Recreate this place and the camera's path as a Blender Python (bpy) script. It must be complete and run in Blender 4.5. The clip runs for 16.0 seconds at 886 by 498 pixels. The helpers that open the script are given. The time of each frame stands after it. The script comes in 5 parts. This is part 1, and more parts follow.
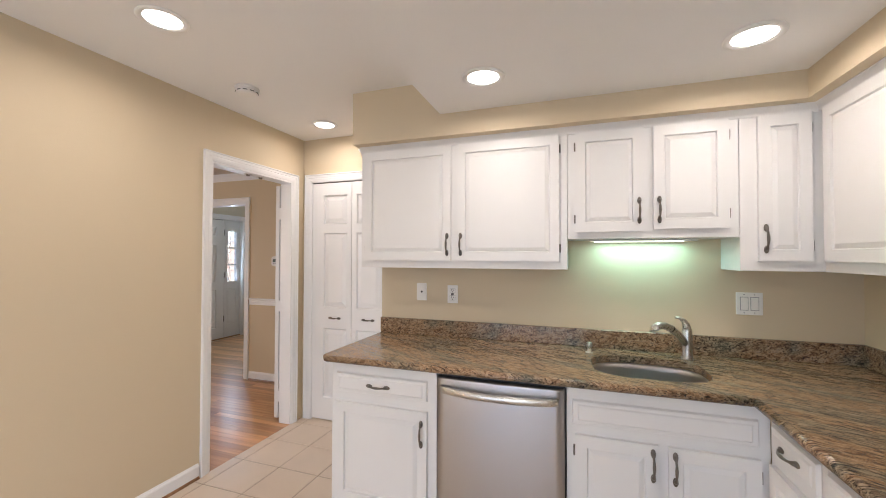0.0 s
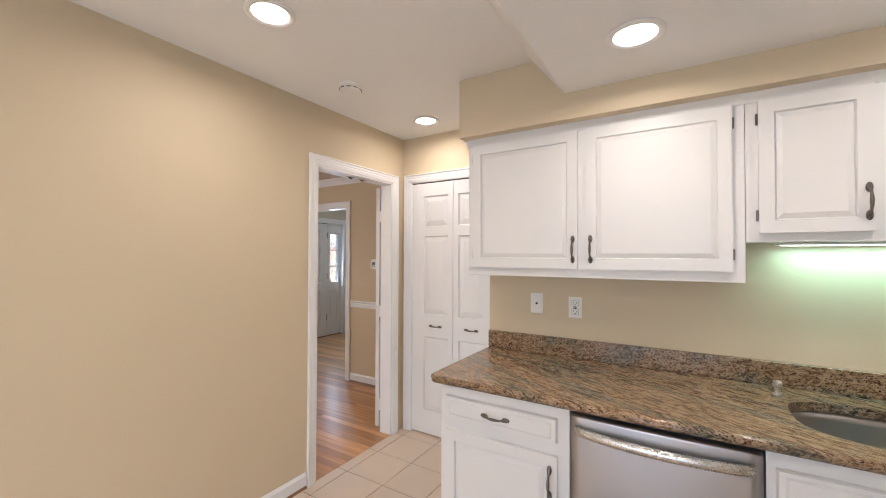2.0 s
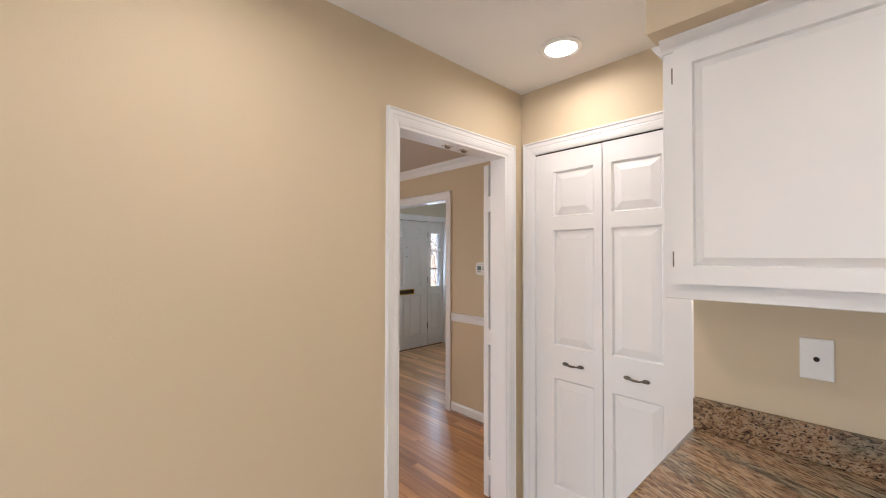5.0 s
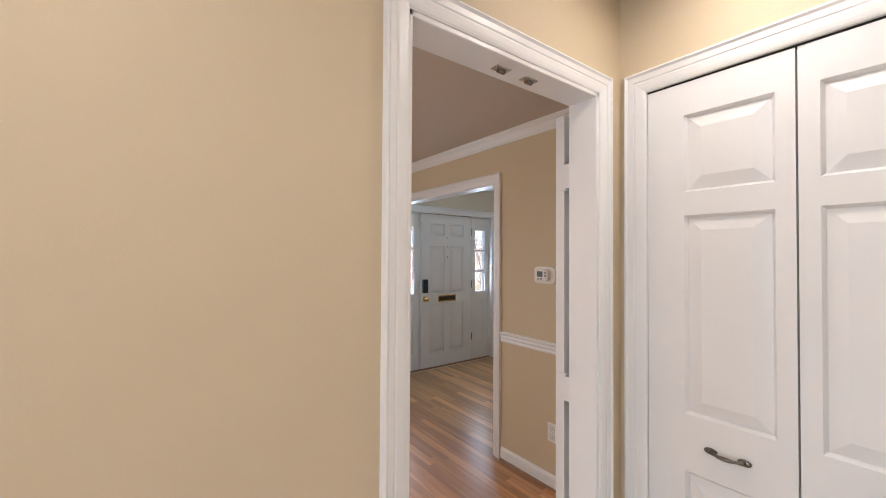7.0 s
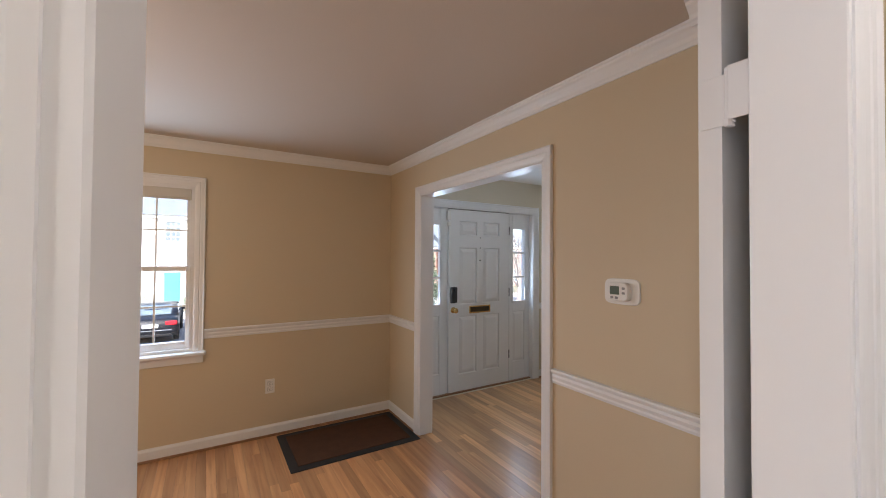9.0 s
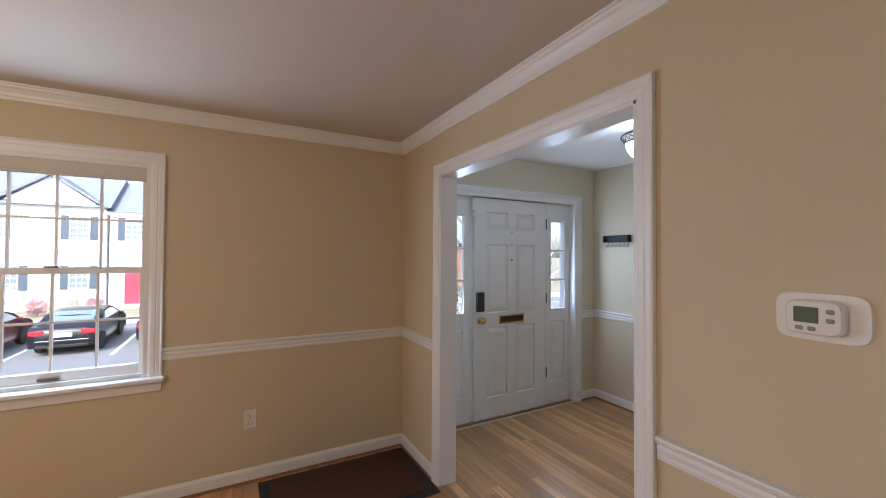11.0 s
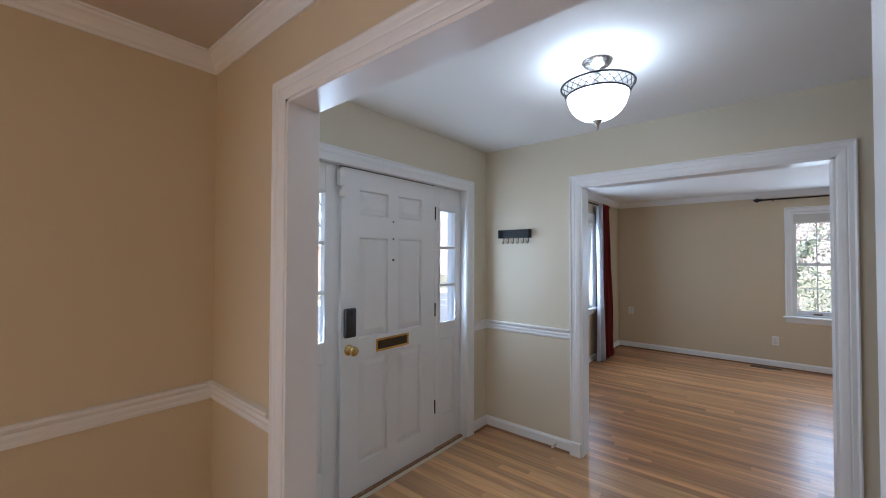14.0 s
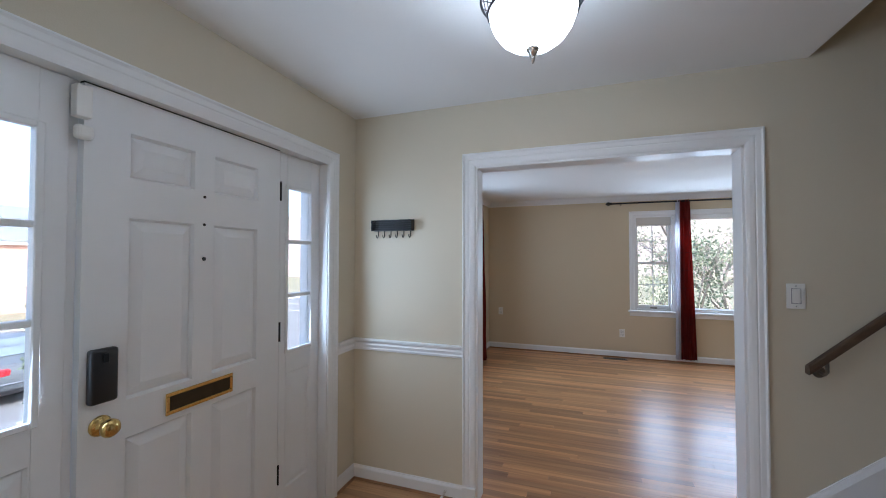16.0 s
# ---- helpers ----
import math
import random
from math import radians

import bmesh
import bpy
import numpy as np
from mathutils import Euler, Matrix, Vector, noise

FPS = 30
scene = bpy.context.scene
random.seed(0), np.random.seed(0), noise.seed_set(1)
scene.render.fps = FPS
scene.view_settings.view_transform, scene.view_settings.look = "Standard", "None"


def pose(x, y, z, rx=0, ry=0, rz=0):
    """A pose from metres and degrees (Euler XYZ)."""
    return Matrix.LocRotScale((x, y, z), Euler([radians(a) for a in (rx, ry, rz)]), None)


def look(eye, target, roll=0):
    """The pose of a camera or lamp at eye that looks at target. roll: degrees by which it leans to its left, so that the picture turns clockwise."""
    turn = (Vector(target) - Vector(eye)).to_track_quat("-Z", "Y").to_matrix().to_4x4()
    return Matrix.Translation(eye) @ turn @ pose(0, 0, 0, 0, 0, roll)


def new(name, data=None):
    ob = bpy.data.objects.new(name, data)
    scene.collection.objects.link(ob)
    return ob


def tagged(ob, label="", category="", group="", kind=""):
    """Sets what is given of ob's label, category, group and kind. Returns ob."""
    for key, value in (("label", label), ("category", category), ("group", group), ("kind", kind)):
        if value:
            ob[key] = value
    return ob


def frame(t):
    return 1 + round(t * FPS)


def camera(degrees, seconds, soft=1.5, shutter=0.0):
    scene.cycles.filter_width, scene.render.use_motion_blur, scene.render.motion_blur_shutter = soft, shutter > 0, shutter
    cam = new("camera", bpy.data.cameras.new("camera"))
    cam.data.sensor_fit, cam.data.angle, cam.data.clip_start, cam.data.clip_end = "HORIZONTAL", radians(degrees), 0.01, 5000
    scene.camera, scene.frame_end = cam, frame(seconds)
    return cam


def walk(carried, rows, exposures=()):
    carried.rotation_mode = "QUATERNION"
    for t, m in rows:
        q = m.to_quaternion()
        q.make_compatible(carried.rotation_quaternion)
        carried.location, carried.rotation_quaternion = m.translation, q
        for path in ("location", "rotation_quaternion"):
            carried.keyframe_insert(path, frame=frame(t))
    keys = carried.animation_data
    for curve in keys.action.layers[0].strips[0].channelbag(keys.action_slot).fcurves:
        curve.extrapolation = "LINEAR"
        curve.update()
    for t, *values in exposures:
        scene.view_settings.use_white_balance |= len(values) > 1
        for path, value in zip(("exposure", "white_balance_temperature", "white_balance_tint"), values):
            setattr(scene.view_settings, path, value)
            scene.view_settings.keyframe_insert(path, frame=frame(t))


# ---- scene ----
EXPOSURES = [(0, 2.14, 6350, 14), (8, 2.14, 6300, 14), (10, 2.10, 5950, 14), (16, 2.17, 5850, 14)]
cam = camera(97.65, 16.0, soft=1.0)
# seconds, eye x y z, then yaw, pitch and roll in degrees
PATH = [
    (0, 0.028, 0.015, 1.408, 18.86, 1.02, -0.12),
    (0.5, -0.024, 0.071, 1.406, 22.12, 1.06, -0.11),
    (1, -0.086, 0.120, 1.414, 25.28, 1.05, -0.14),
    (1.5, -0.161, 0.167, 1.429, 28.57, 1.02, -0.13),
    (2, -0.236, 0.227, 1.443, 31.51, 0.98, -0.16),
    (2.5, -0.328, 0.323, 1.444, 34.50, 1.00, -0.18),
    (3, -0.438, 0.442, 1.446, 37.62, 0.99, -0.26),
    (3.5, -0.538, 0.564, 1.455, 40.31, 0.95, -0.14),
    (4, -0.639, 0.669, 1.447, 42.67, 1.06, -0.22),
    (6.5, -1.323, 1.347, 1.480, 51.88, 0.84, -0.03),
    (7, -1.485, 1.473, 1.469, 53.37, 0.93, -0.33),
    (7.5, -1.647, 1.598, 1.477, 53.98, 0.91, -0.46),
    (8, -1.796, 1.736, 1.483, 54.45, 0.97, -0.33),
    (8.5, -1.938, 1.867, 1.506, 55.98, 0.84, -0.32),
    (9, -2.080, 1.970, 1.493, 58.66, 1.05, -0.37),
    (11.5, -2.922, 2.383, 1.477, 61.36, 1.00, -0.35),
    (12, -3.108, 2.452, 1.468, 58.84, 0.98, -0.32),
    (12.5, -3.287, 2.516, 1.458, 54.80, 1.17, -0.23),
    (13, -3.440, 2.599, 1.464, 49.80, 1.13, -0.22),
    (13.5, -3.571, 2.706, 1.462, 44.95, 1.15, -0.20),
    (14, -3.697, 2.824, 1.470, 39.67, 1.12, -0.17),
    (14.5, -3.805, 2.960, 1.460, 34.47, 1.18, -0.16),
    (15, -3.930, 3.111, 1.459, 29.31, 1.24, -0.10),
    (15.5, -4.045, 3.265, 1.462, 24.03, 1.21, -0.04),
    (16, -4.152, 3.442, 1.451, 19.60, 1.33, -0.06),
]
walk(cam, [(t, pose(x, y, z, 90 + pitch, roll, yaw)) for t, x, y, z, yaw, pitch, roll in PATH], EXPOSURES)

# ---- light ----
world = bpy.data.worlds.new("sky")
scene.world = world
world.use_nodes = True
wn = world.node_tree.nodes
sky = wn.new("ShaderNodeTexSky")
sky.sky_type = "NISHITA"
sky.sun_disc = False
sky.sun_elevation, sky.sun_rotation = radians(42), radians(117)
sky.dust_density, sky.air_density = 4.0, 1.0
wn["Background"].inputs["Strength"].default_value = 0.15
world.node_tree.links.new(sky.outputs[0], wn["Background"].inputs["Color"])


def lamp(name, kind, m, watts, colour, size=0.1, size_y=0.0, spread=180):
    data = bpy.data.lights.new(name, kind)
    data.energy, data.color = watts, colour
    if kind == "AREA":
        data.shape = "RECTANGLE" if size_y else "DISK"
        data.size = size
        if size_y:
            data.size_y = size_y
        data.spread = radians(spread)
    elif kind == "SUN":
        data.angle = radians(size)
    else:
        data.shadow_soft_size = size
    ob = new(name, data)
    ob.matrix_world = m
    return ob


# hazy daylight from behind the house
lamp("sun", "SUN", look((0, 0, 0), (-0.60, 0.30, -0.62)), 1.3, (1.0, 0.98, 0.95), 10)
WARM, COOL, DAY = (1.0, 0.91, 0.82), (0.62, 0.82, 1.0), (0.64, 0.82, 1.0)
# recessed lamps of the kitchen; the last two are added fill, out of view
for x, y, z, w in ((-1.64, 1.18, 2.405, 1.45), (-1.80, 2.535, 2.405, 0.9), (-0.367, 1.732, 2.21, 1.0), (0.656, 1.727, 2.21, 1.1), (-1.64, -0.6, 2.405, 1.6), (-0.367, -0.1, 2.21, 1.4)):
    lamp("recessed_lamp", "AREA", look((x, y, z), (x, y, 0)), w, WARM, 0.14, spread=170)
# fluorescent strip under the cabinet over the sink
lamp("strip_lamp", "AREA", look((0.37, 2.385, 1.482), (0.37, 2.40, 0)), 0.30, (0.40, 1.0, 0.92), 0.45, 0.05)
# daylight at the windows
lamp("window_light", "AREA", look((-5.56, 1.45, 1.36), (0, 1.48, 0.6)), 5.0, DAY, 0.7, 1.1)
lamp("window_light", "AREA", look((-5.60, 8.05, 1.36), (0, 8.05, 1.1)), 3.5, DAY, 0.7, 1.1)
lamp("window_light", "AREA", look((-2.5, 9.68, 1.36), (-2.5, 0, 0.9)), 9, DAY, 1.7, 1.1)
lamp("window_light", "AREA", look((-5.62, 5.21, 1.4), (0, 5.21, 1.1)), 1.3, DAY, 0.2, 0.85)
lamp("window_light", "AREA", look((-5.62, 4.02, 1.4), (0, 4.02, 1.1)), 1.3, DAY, 0.2, 0.85)
# glazed patio door behind the first viewpoint
lamp("window_light", "AREA", look((-0.7, -2.45, 1.08), (-0.7, 2, 1.0)), 7.6, (0.56, 0.74, 1.0), 2.0, 1.75)
# ceiling lamps of foyer and dining room
lamp("bowl_lamp", "POINT", pose(-4.29, 4.665, 2.235), 2.0, COOL, 0.1)
lamp("dining_lamp", "POINT", pose(-3.95, 0.75, 1.7), 5.6, (1.0, 0.79, 0.54), 0.12)
# added fill light for the stairwell, with no fitting behind it
lamp("upstairs_lamp", "POINT", pose(-1.6, 5.2, 4.2), 0.15, (1.0, 0.85, 0.68), 0.15)


# ---- materials ----
def material(name, base, rough=0.5, metal=0.0, vary=0.06, scale=3.0, grain=60.0, bump=0.02, spec=0.5, coat=0.0):
    """A plain surface with blotches at one scale, grain at another, and fine relief."""
    m = bpy.data.materials.new(name)
    m.use_nodes = True
    n, l = m.node_tree.nodes, m.node_tree.links
    b = n["Principled BSDF"]
    b.inputs["Metallic"].default_value = metal
    b.inputs["Specular IOR Level"].default_value = spec
    b.inputs["Coat Weight"].default_value = coat
    geo = n.new("ShaderNodeNewGeometry")
    big, small = n.new("ShaderNodeTexNoise"), n.new("ShaderNodeTexNoise")
    big.inputs["Scale"].default_value, small.inputs["Scale"].default_value = scale, grain
    big.inputs["Detail"].default_value, small.inputs["Detail"].default_value = 4, 3
    for t in (big, small):
        l.new(geo.outputs["Position"], t.inputs["Vector"])
    mix = n.new("ShaderNodeMix")
    mix.data_type = "RGBA"
    mix.inputs["A"].default_value = (*[c * (1 - vary) for c in base], 1)
    mix.inputs["B"].default_value = (*[min(1, c * (1 + vary)) for c in base], 1)
    l.new(big.outputs["Fac"], mix.inputs["Factor"])
    l.new(mix.outputs["Result"], b.inputs["Base Color"])
    ro = n.new("ShaderNodeMapRange")
    ro.inputs["To Min"].default_value, ro.inputs["To Max"].default_value = rough * 0.85, min(1, rough * 1.15)
    l.new(small.outputs["Fac"], ro.inputs["Value"])
    l.new(ro.outputs["Result"], b.inputs["Roughness"])
    if bump:
        bp = n.new("ShaderNodeBump")
        bp.inputs["Strength"].default_value, bp.inputs["Distance"].default_value = 1.0, bump * 0.02
        l.new(small.outputs["Fac"], bp.inputs["Height"])
        l.new(bp.outputs["Normal"], b.inputs["Normal"])
    return m


def ramp(n, stops):
    r = n.new("ShaderNodeValToRGB")
    e = r.color_ramp.elements
    while len(e) < len(stops):
        e.new(0.5)
    for el, (p, c) in zip(e, stops):
        el.position, el.color = p, (*c, 1)
    return r


def wood(name, light, dark, rough=0.3, along=0, per_object=True, coat=0.0):
    m = bpy.data.materials.new(name)
    m.use_nodes = True
    n, l = m.node_tree.nodes, m.node_tree.links
    b = n["Principled BSDF"]
    geo, info = n.new("ShaderNodeNewGeometry"), n.new("ShaderNodeObjectInfo")
    off = n.new("ShaderNodeVectorMath")
    off.operation = "MULTIPLY_ADD"
    s = [30.0, 30.0, 30.0]
    s[along] = 1.6
    off.inputs[1].default_value = s
    l.new(geo.outputs["Position"], off.inputs[0])
    rnd = n.new("ShaderNodeVectorMath")
    rnd.operation = "SCALE"
    rnd.inputs[0].default_value = (37.0, 91.0, 13.0)
    l.new(info.outputs["Random"], rnd.inputs["Scale"])
    if per_object:
        l.new(rnd.outputs[0], off.inputs[2])
    tex, fine = n.new("ShaderNodeTexNoise"), n.new("ShaderNodeTexNoise")
    tex.inputs["Scale"].default_value, tex.inputs["Detail"].default_value, tex.inputs["Distortion"].default_value = 1.0, 6, 0.6
    fine.inputs["Scale"].default_value, fine.inputs["Detail"].default_value = 5.0, 3
    l.new(off.outputs[0], tex.inputs["Vector"])
    l.new(off.outputs[0], fine.inputs["Vector"])
    mid = [(a + c) / 2 for a, c in zip(light, dark)]
    r = ramp(n, [(0.25, dark), (0.5, mid), (0.75, light)])
    l.new(tex.outputs["Fac"], r.inputs["Fac"])
    hsv = n.new("ShaderNodeHueSaturation")
    val = n.new("ShaderNodeMapRange")
    val.inputs["To Min"].default_value, val.inputs["To Max"].default_value = (0.68, 1.28) if per_object else (0.95, 1.05)
    l.new(info.outputs["Random"], val.inputs["Value"])
    l.new(val.outputs["Result"], hsv.inputs["Value"])
    l.new(r.outputs["Color"], hsv.inputs["Color"])
    l.new(hsv.outputs["Color"], b.inputs["Base Color"])
    ro = n.new("ShaderNodeMapRange")
    ro.inputs["To Min"].default_value, ro.inputs["To Max"].default_value = rough * 0.75, rough * 1.3
    l.new(fine.outputs["Fac"], ro.inputs["Value"])
    l.new(ro.outputs["Result"], b.inputs["Roughness"])
    b.inputs["Coat Weight"].default_value = coat
    b.inputs["Coat Roughness"].default_value = 0.15
    bp = n.new("ShaderNodeBump")
    bp.inputs["Distance"].default_value = 0.0006
    bp.inputs["Strength"].default_value = 0.5
    l.new(fine.outputs["Fac"], bp.inputs["Height"])
    l.new(bp.outputs["Normal"], b.inputs["Normal"])
    return m


def granite():
    m = bpy.data.materials.new("granite")
    m.use_nodes = True
    n, l = m.node_tree.nodes, m.node_tree.links
    b = n["Principled BSDF"]
    geo = n.new("ShaderNodeNewGeometry")
    mp = n.new("ShaderNodeMapping")
    turn = n.new("ShaderNodeMapping")
    turn.inputs["Rotation"].default_value = (0.06, 0.12, radians(27))
    l.new(geo.outputs["Position"], turn.inputs["Vector"])
    mp.inputs["Scale"].default_value = (7.0, 58.0, 46.0)
    l.new(turn.outputs[0], mp.inputs["Vector"])
    vein, patch, speck = n.new("ShaderNodeTexNoise"), n.new("ShaderNodeTexNoise"), n.new("ShaderNodeTexNoise")
    vein.inputs["Scale"].default_value, vein.inputs["Detail"].default_value = 1.1, 9
    vein.inputs["Distortion"].default_value, vein.inputs["Roughness"].default_value = 1.6, 0.74
    l.new(mp.outputs[0], vein.inputs["Vector"])
    patch.inputs["Scale"].default_value, patch.inputs["Detail"].default_value = 0.17, 7
    l.new(mp.outputs[0], patch.inputs["Vector"])
    speck.inputs["Scale"].default_value, speck.inputs["Detail"].default_value = 4.2, 5
    l.new(mp.outputs[0], speck.inputs["Vector"])
    warm = ramp(n, [(0.34, (0.022, 0.014, 0.011)), (0.43, (0.15, 0.080, 0.045)), (0.50, (0.30, 0.185, 0.098)), (0.57, (0.42, 0.29, 0.18)), (0.66, (0.10, 0.08, 0.058))])
    cool = ramp(n, [(0.35, (0.016, 0.017, 0.016)), (0.45, (0.085, 0.080, 0.060)), (0.53, (0.23, 0.19, 0.125)), (0.62, (0.34, 0.28, 0.20)), (0.70, (0.07, 0.065, 0.06))])
    for r in (warm, cool):
        l.new(vein.outputs["Fac"], r.inputs["Fac"])
    pr = n.new("ShaderNodeMapRange")
    pr.inputs["From Min"].default_value, pr.inputs["From Max"].default_value = 0.48, 0.66
    l.new(patch.outputs["Fac"], pr.inputs["Value"])
    mix = n.new("ShaderNodeMix")
    mix.data_type = "RGBA"
    l.new(pr.outputs["Result"], mix.inputs["Factor"])
    l.new(warm.outputs["Color"], mix.inputs["A"])
    l.new(cool.outputs["Color"], mix.inputs["B"])
    sp = n.new("ShaderNodeMapRange")
    sp.inputs["From Min"].default_value, sp.inputs["From Max"].default_value = 0.43, 0.37
    l.new(speck.outputs["Fac"], sp.inputs["Value"])
    mix2 = n.new("ShaderNodeMix")
    mix2.data_type = "RGBA"
    mix2.inputs["B"].default_value = (0.018, 0.015, 0.014, 1)
    l.new(sp.outputs["Result"], mix2.inputs["Factor"])
    l.new(mix.outputs["Result"], mix2.inputs["A"])
    l.new(mix2.outputs["Result"], b.inputs["Base Color"])
    b.inputs["Roughness"].default_value = 0.16
    return m


def glow(name, colour, strength):
    m = bpy.data.materials.new(name)
    m.use_nodes = True
    b = m.node_tree.nodes["Principled BSDF"]
    b.inputs["Base Color"].default_value = (0.9, 0.9, 0.9, 1)
    b.inputs["Emission Color"].default_value = (*colour, 1)
    b.inputs["Emission Strength"].default_value = strength
    return m


def glass():
    m = bpy.data.materials.new("glass")
    m.use_nodes = True
    n, l = m.node_tree.nodes, m.node_tree.links
    n.remove(n["Principled BSDF"])
    clear, gloss, mix, fres = n.new("ShaderNodeBsdfTransparent"), n.new("ShaderNodeBsdfGlossy"), n.new("ShaderNodeMixShader"), n.new("ShaderNodeLayerWeight")
    clear.inputs["Color"].default_value = (0.95, 0.97, 0.97, 1)
    gloss.inputs["Roughness"].default_value = 0.02
    rise, part_ = n.new("ShaderNodeMath"), n.new("ShaderNodeMath")
    rise.operation, part_.operation = "POWER", "MULTIPLY_ADD"
    rise.inputs[1].default_value = 4.0
    part_.inputs[1].default_value, part_.inputs[2].default_value = 0.4, 0.025
    l.new(fres.outputs["Facing"], rise.inputs[0])
    l.new(rise.outputs[0], part_.inputs[0])
    l.new(part_.outputs[0], mix.inputs[0])
    l.new(clear.outputs[0], mix.inputs[1])
    l.new(gloss.outputs[0], mix.inputs[2])
    l.new(mix.outputs[0], n["Material Output"].inputs["Surface"])
    return m


def brushed(name, base, rough, along):
    m = material(name, base, rough, 1.0, 0.05, 2.0, 1.0, 0)
    n, l = m.node_tree.nodes, m.node_tree.links
    geo, mp, tex, bp = n.new("ShaderNodeNewGeometry"), n.new("ShaderNodeMapping"), n.new("ShaderNodeTexNoise"), n.new("ShaderNodeBump")
    s = [500.0, 500.0, 500.0]
    s[along] = 4.0
    mp.inputs["Scale"].default_value = s
    l.new(geo.outputs["Position"], mp.inputs["Vector"])
    tex.inputs["Scale"].default_value = 1.0
    l.new(mp.outputs[0], tex.inputs["Vector"])
    bp.inputs["Distance"].default_value, bp.inputs["Strength"].default_value = 0.0002, 0.5
    l.new(tex.outputs["Fac"], bp.inputs["Height"])
    l.new(bp.outputs["Normal"], n["Principled BSDF"].inputs["Normal"])
    return m


BEIGE = material("beige_wall_paint", (0.635, 0.527, 0.37), 0.6, vary=0.025, scale=1.5, grain=220, bump=0.02, spec=0.3)
CREAM = material("cream_wall_paint", (0.65, 0.578, 0.45), 0.6, vary=0.025, scale=1.5, grain=220, bump=0.02, spec=0.3)
# ceiling white browned and darkened: the dining room's dim warm light is in the colour
DIM_CEILING = material("dim_lit_ceiling_paint", (0.60, 0.525, 0.45), 0.75, vary=0.02, scale=1.2, grain=160, bump=0.03, spec=0.2)
CEILING = material("ceiling_paint", (0.83, 0.815, 0.79), 0.75, vary=0.02, scale=1.2, grain=160, bump=0.03, spec=0.2)
TRIM = material("white_trim_paint", (0.81, 0.805, 0.80), 0.36, vary=0.02, scale=5, grain=40, bump=0.002)
CABINET = material("white_cabinet_paint", (0.76, 0.745, 0.725), 0.38, vary=0.025, scale=6, grain=70, bump=0.002)
DOOR_WHITE = material("white_door_paint", (0.81, 0.81, 0.81), 0.40, vary=0.03, scale=4, grain=50, bump=0.002)
BRONZE = material("aged_bronze", (0.20, 0.175, 0.15), 0.33, 0.95, 0.45, 30, 200, 0.01)
BLACK = material("black_plastic", (0.014, 0.014, 0.015), 0.35, vary=0.1, grain=300, bump=0.006)
BLACK_METAL = material("black_metal", (0.02, 0.02, 0.021), 0.4, 0.6, 0.15, 20, 200, 0.006)
BRASS = material("polished_brass", (0.62, 0.43, 0.16), 0.2, 1.0, 0.12, 20, 80, 0.004)
# much darker brass for the mail flap
DARK_BRASS = material("dark_flap_brass", (0.06, 0.042, 0.022), 0.5, 0.7, 0.3, 20, 80, 0.006)
NICKEL = material("brushed_nickel", (0.56, 0.54, 0.50), 0.28, 1.0, 0.06, 10, 200, 0.004)
STEEL = brushed("stainless_steel", (0.47, 0.465, 0.47), 0.30, 2)
SINK_STEEL = brushed("sink_steel", (0.45, 0.44, 0.43), 0.3, 0)
PLASTIC = material("white_plastic", (0.80, 0.78, 0.74), 0.35, vary=0.02, grain=100, bump=0.004)
DARK = material("dark_recess", (0.02, 0.018, 0.016), 0.8, bump=0)
GRANITE = granite()
GROUT = material("tile_grout", (0.34, 0.27, 0.21), 0.9, vary=0.12, scale=6, grain=200, bump=0.05)
TILE = material("beige_floor_tile", (0.66, 0.535, 0.42), 0.32, vary=0.08, scale=5, grain=60, bump=0.02)
OAK = wood("oak_strip", (0.66, 0.355, 0.16), (0.40, 0.175, 0.072), 0.33, 0, coat=0.12)
OAK_PALE = wood("pale_oak_strip", (0.66, 0.385, 0.18), (0.40, 0.20, 0.085), 0.33, 0, coat=0.12)
OAK_SHOE = wood("oak_shoe", (0.36, 0.19, 0.09), (0.2, 0.09, 0.04), 0.35, 0, False)
RAIL_WOOD = wood("dark_handrail_wood", (0.13, 0.075, 0.042), (0.06, 0.032, 0.018), 0.35, 0, False)
SUBFLOOR = material("floor_joint", (0.07, 0.032, 0.015), 0.8, bump=0)
RUG = material("brown_mat_pile", (0.085, 0.042, 0.024), 0.95, vary=0.25, scale=14, grain=500, bump=0.12, spec=0.1)
RUG_EDGE = material("black_rubber", (0.016, 0.015, 0.016), 0.6, vary=0.2, grain=200, bump=0.03)
RED_CLOTH = material("red_curtain_cloth", (0.24, 0.026, 0.02), 0.8, vary=0.3, scale=6, grain=400, bump=0.05, spec=0.2)
LINING = material("white_curtain_lining", (0.74, 0.73, 0.76), 0.85, vary=0.04, grain=300, bump=0.04, spec=0.2)
SHADE = material("pale_blind_cloth", (0.62, 0.58, 0.52), 0.85, vary=0.05, grain=300, bump=0.04)
LAMP_ON = glow("recessed_lens", (1.0, 0.95, 0.88), 1.4)
BOWL_ON = glow("lamp_bowl_glass", (0.85, 0.94, 1.0), 2.2)
TUBE_ON = glow("strip_lens", (0.80, 1.0, 0.86), 0.9)
GLASS = glass()
LCD = material("green_grey_display", (0.10, 0.13, 0.10), 0.25, bump=0)
# grey of screws and buttons; also the painted shade in wall plate gaps
GREY = material("grey_parts_and_gap_shade", (0.30, 0.30, 0.30), 0.6, bump=0)
ASPHALT = material("asphalt", (0.16, 0.165, 0.17), 0.9, vary=0.2, scale=0.6, grain=40, bump=0.1)
LAWN = material("winter_lawn", (0.20, 0.19, 0.13), 0.95, vary=0.35, scale=0.8, grain=30, bump=0.3)
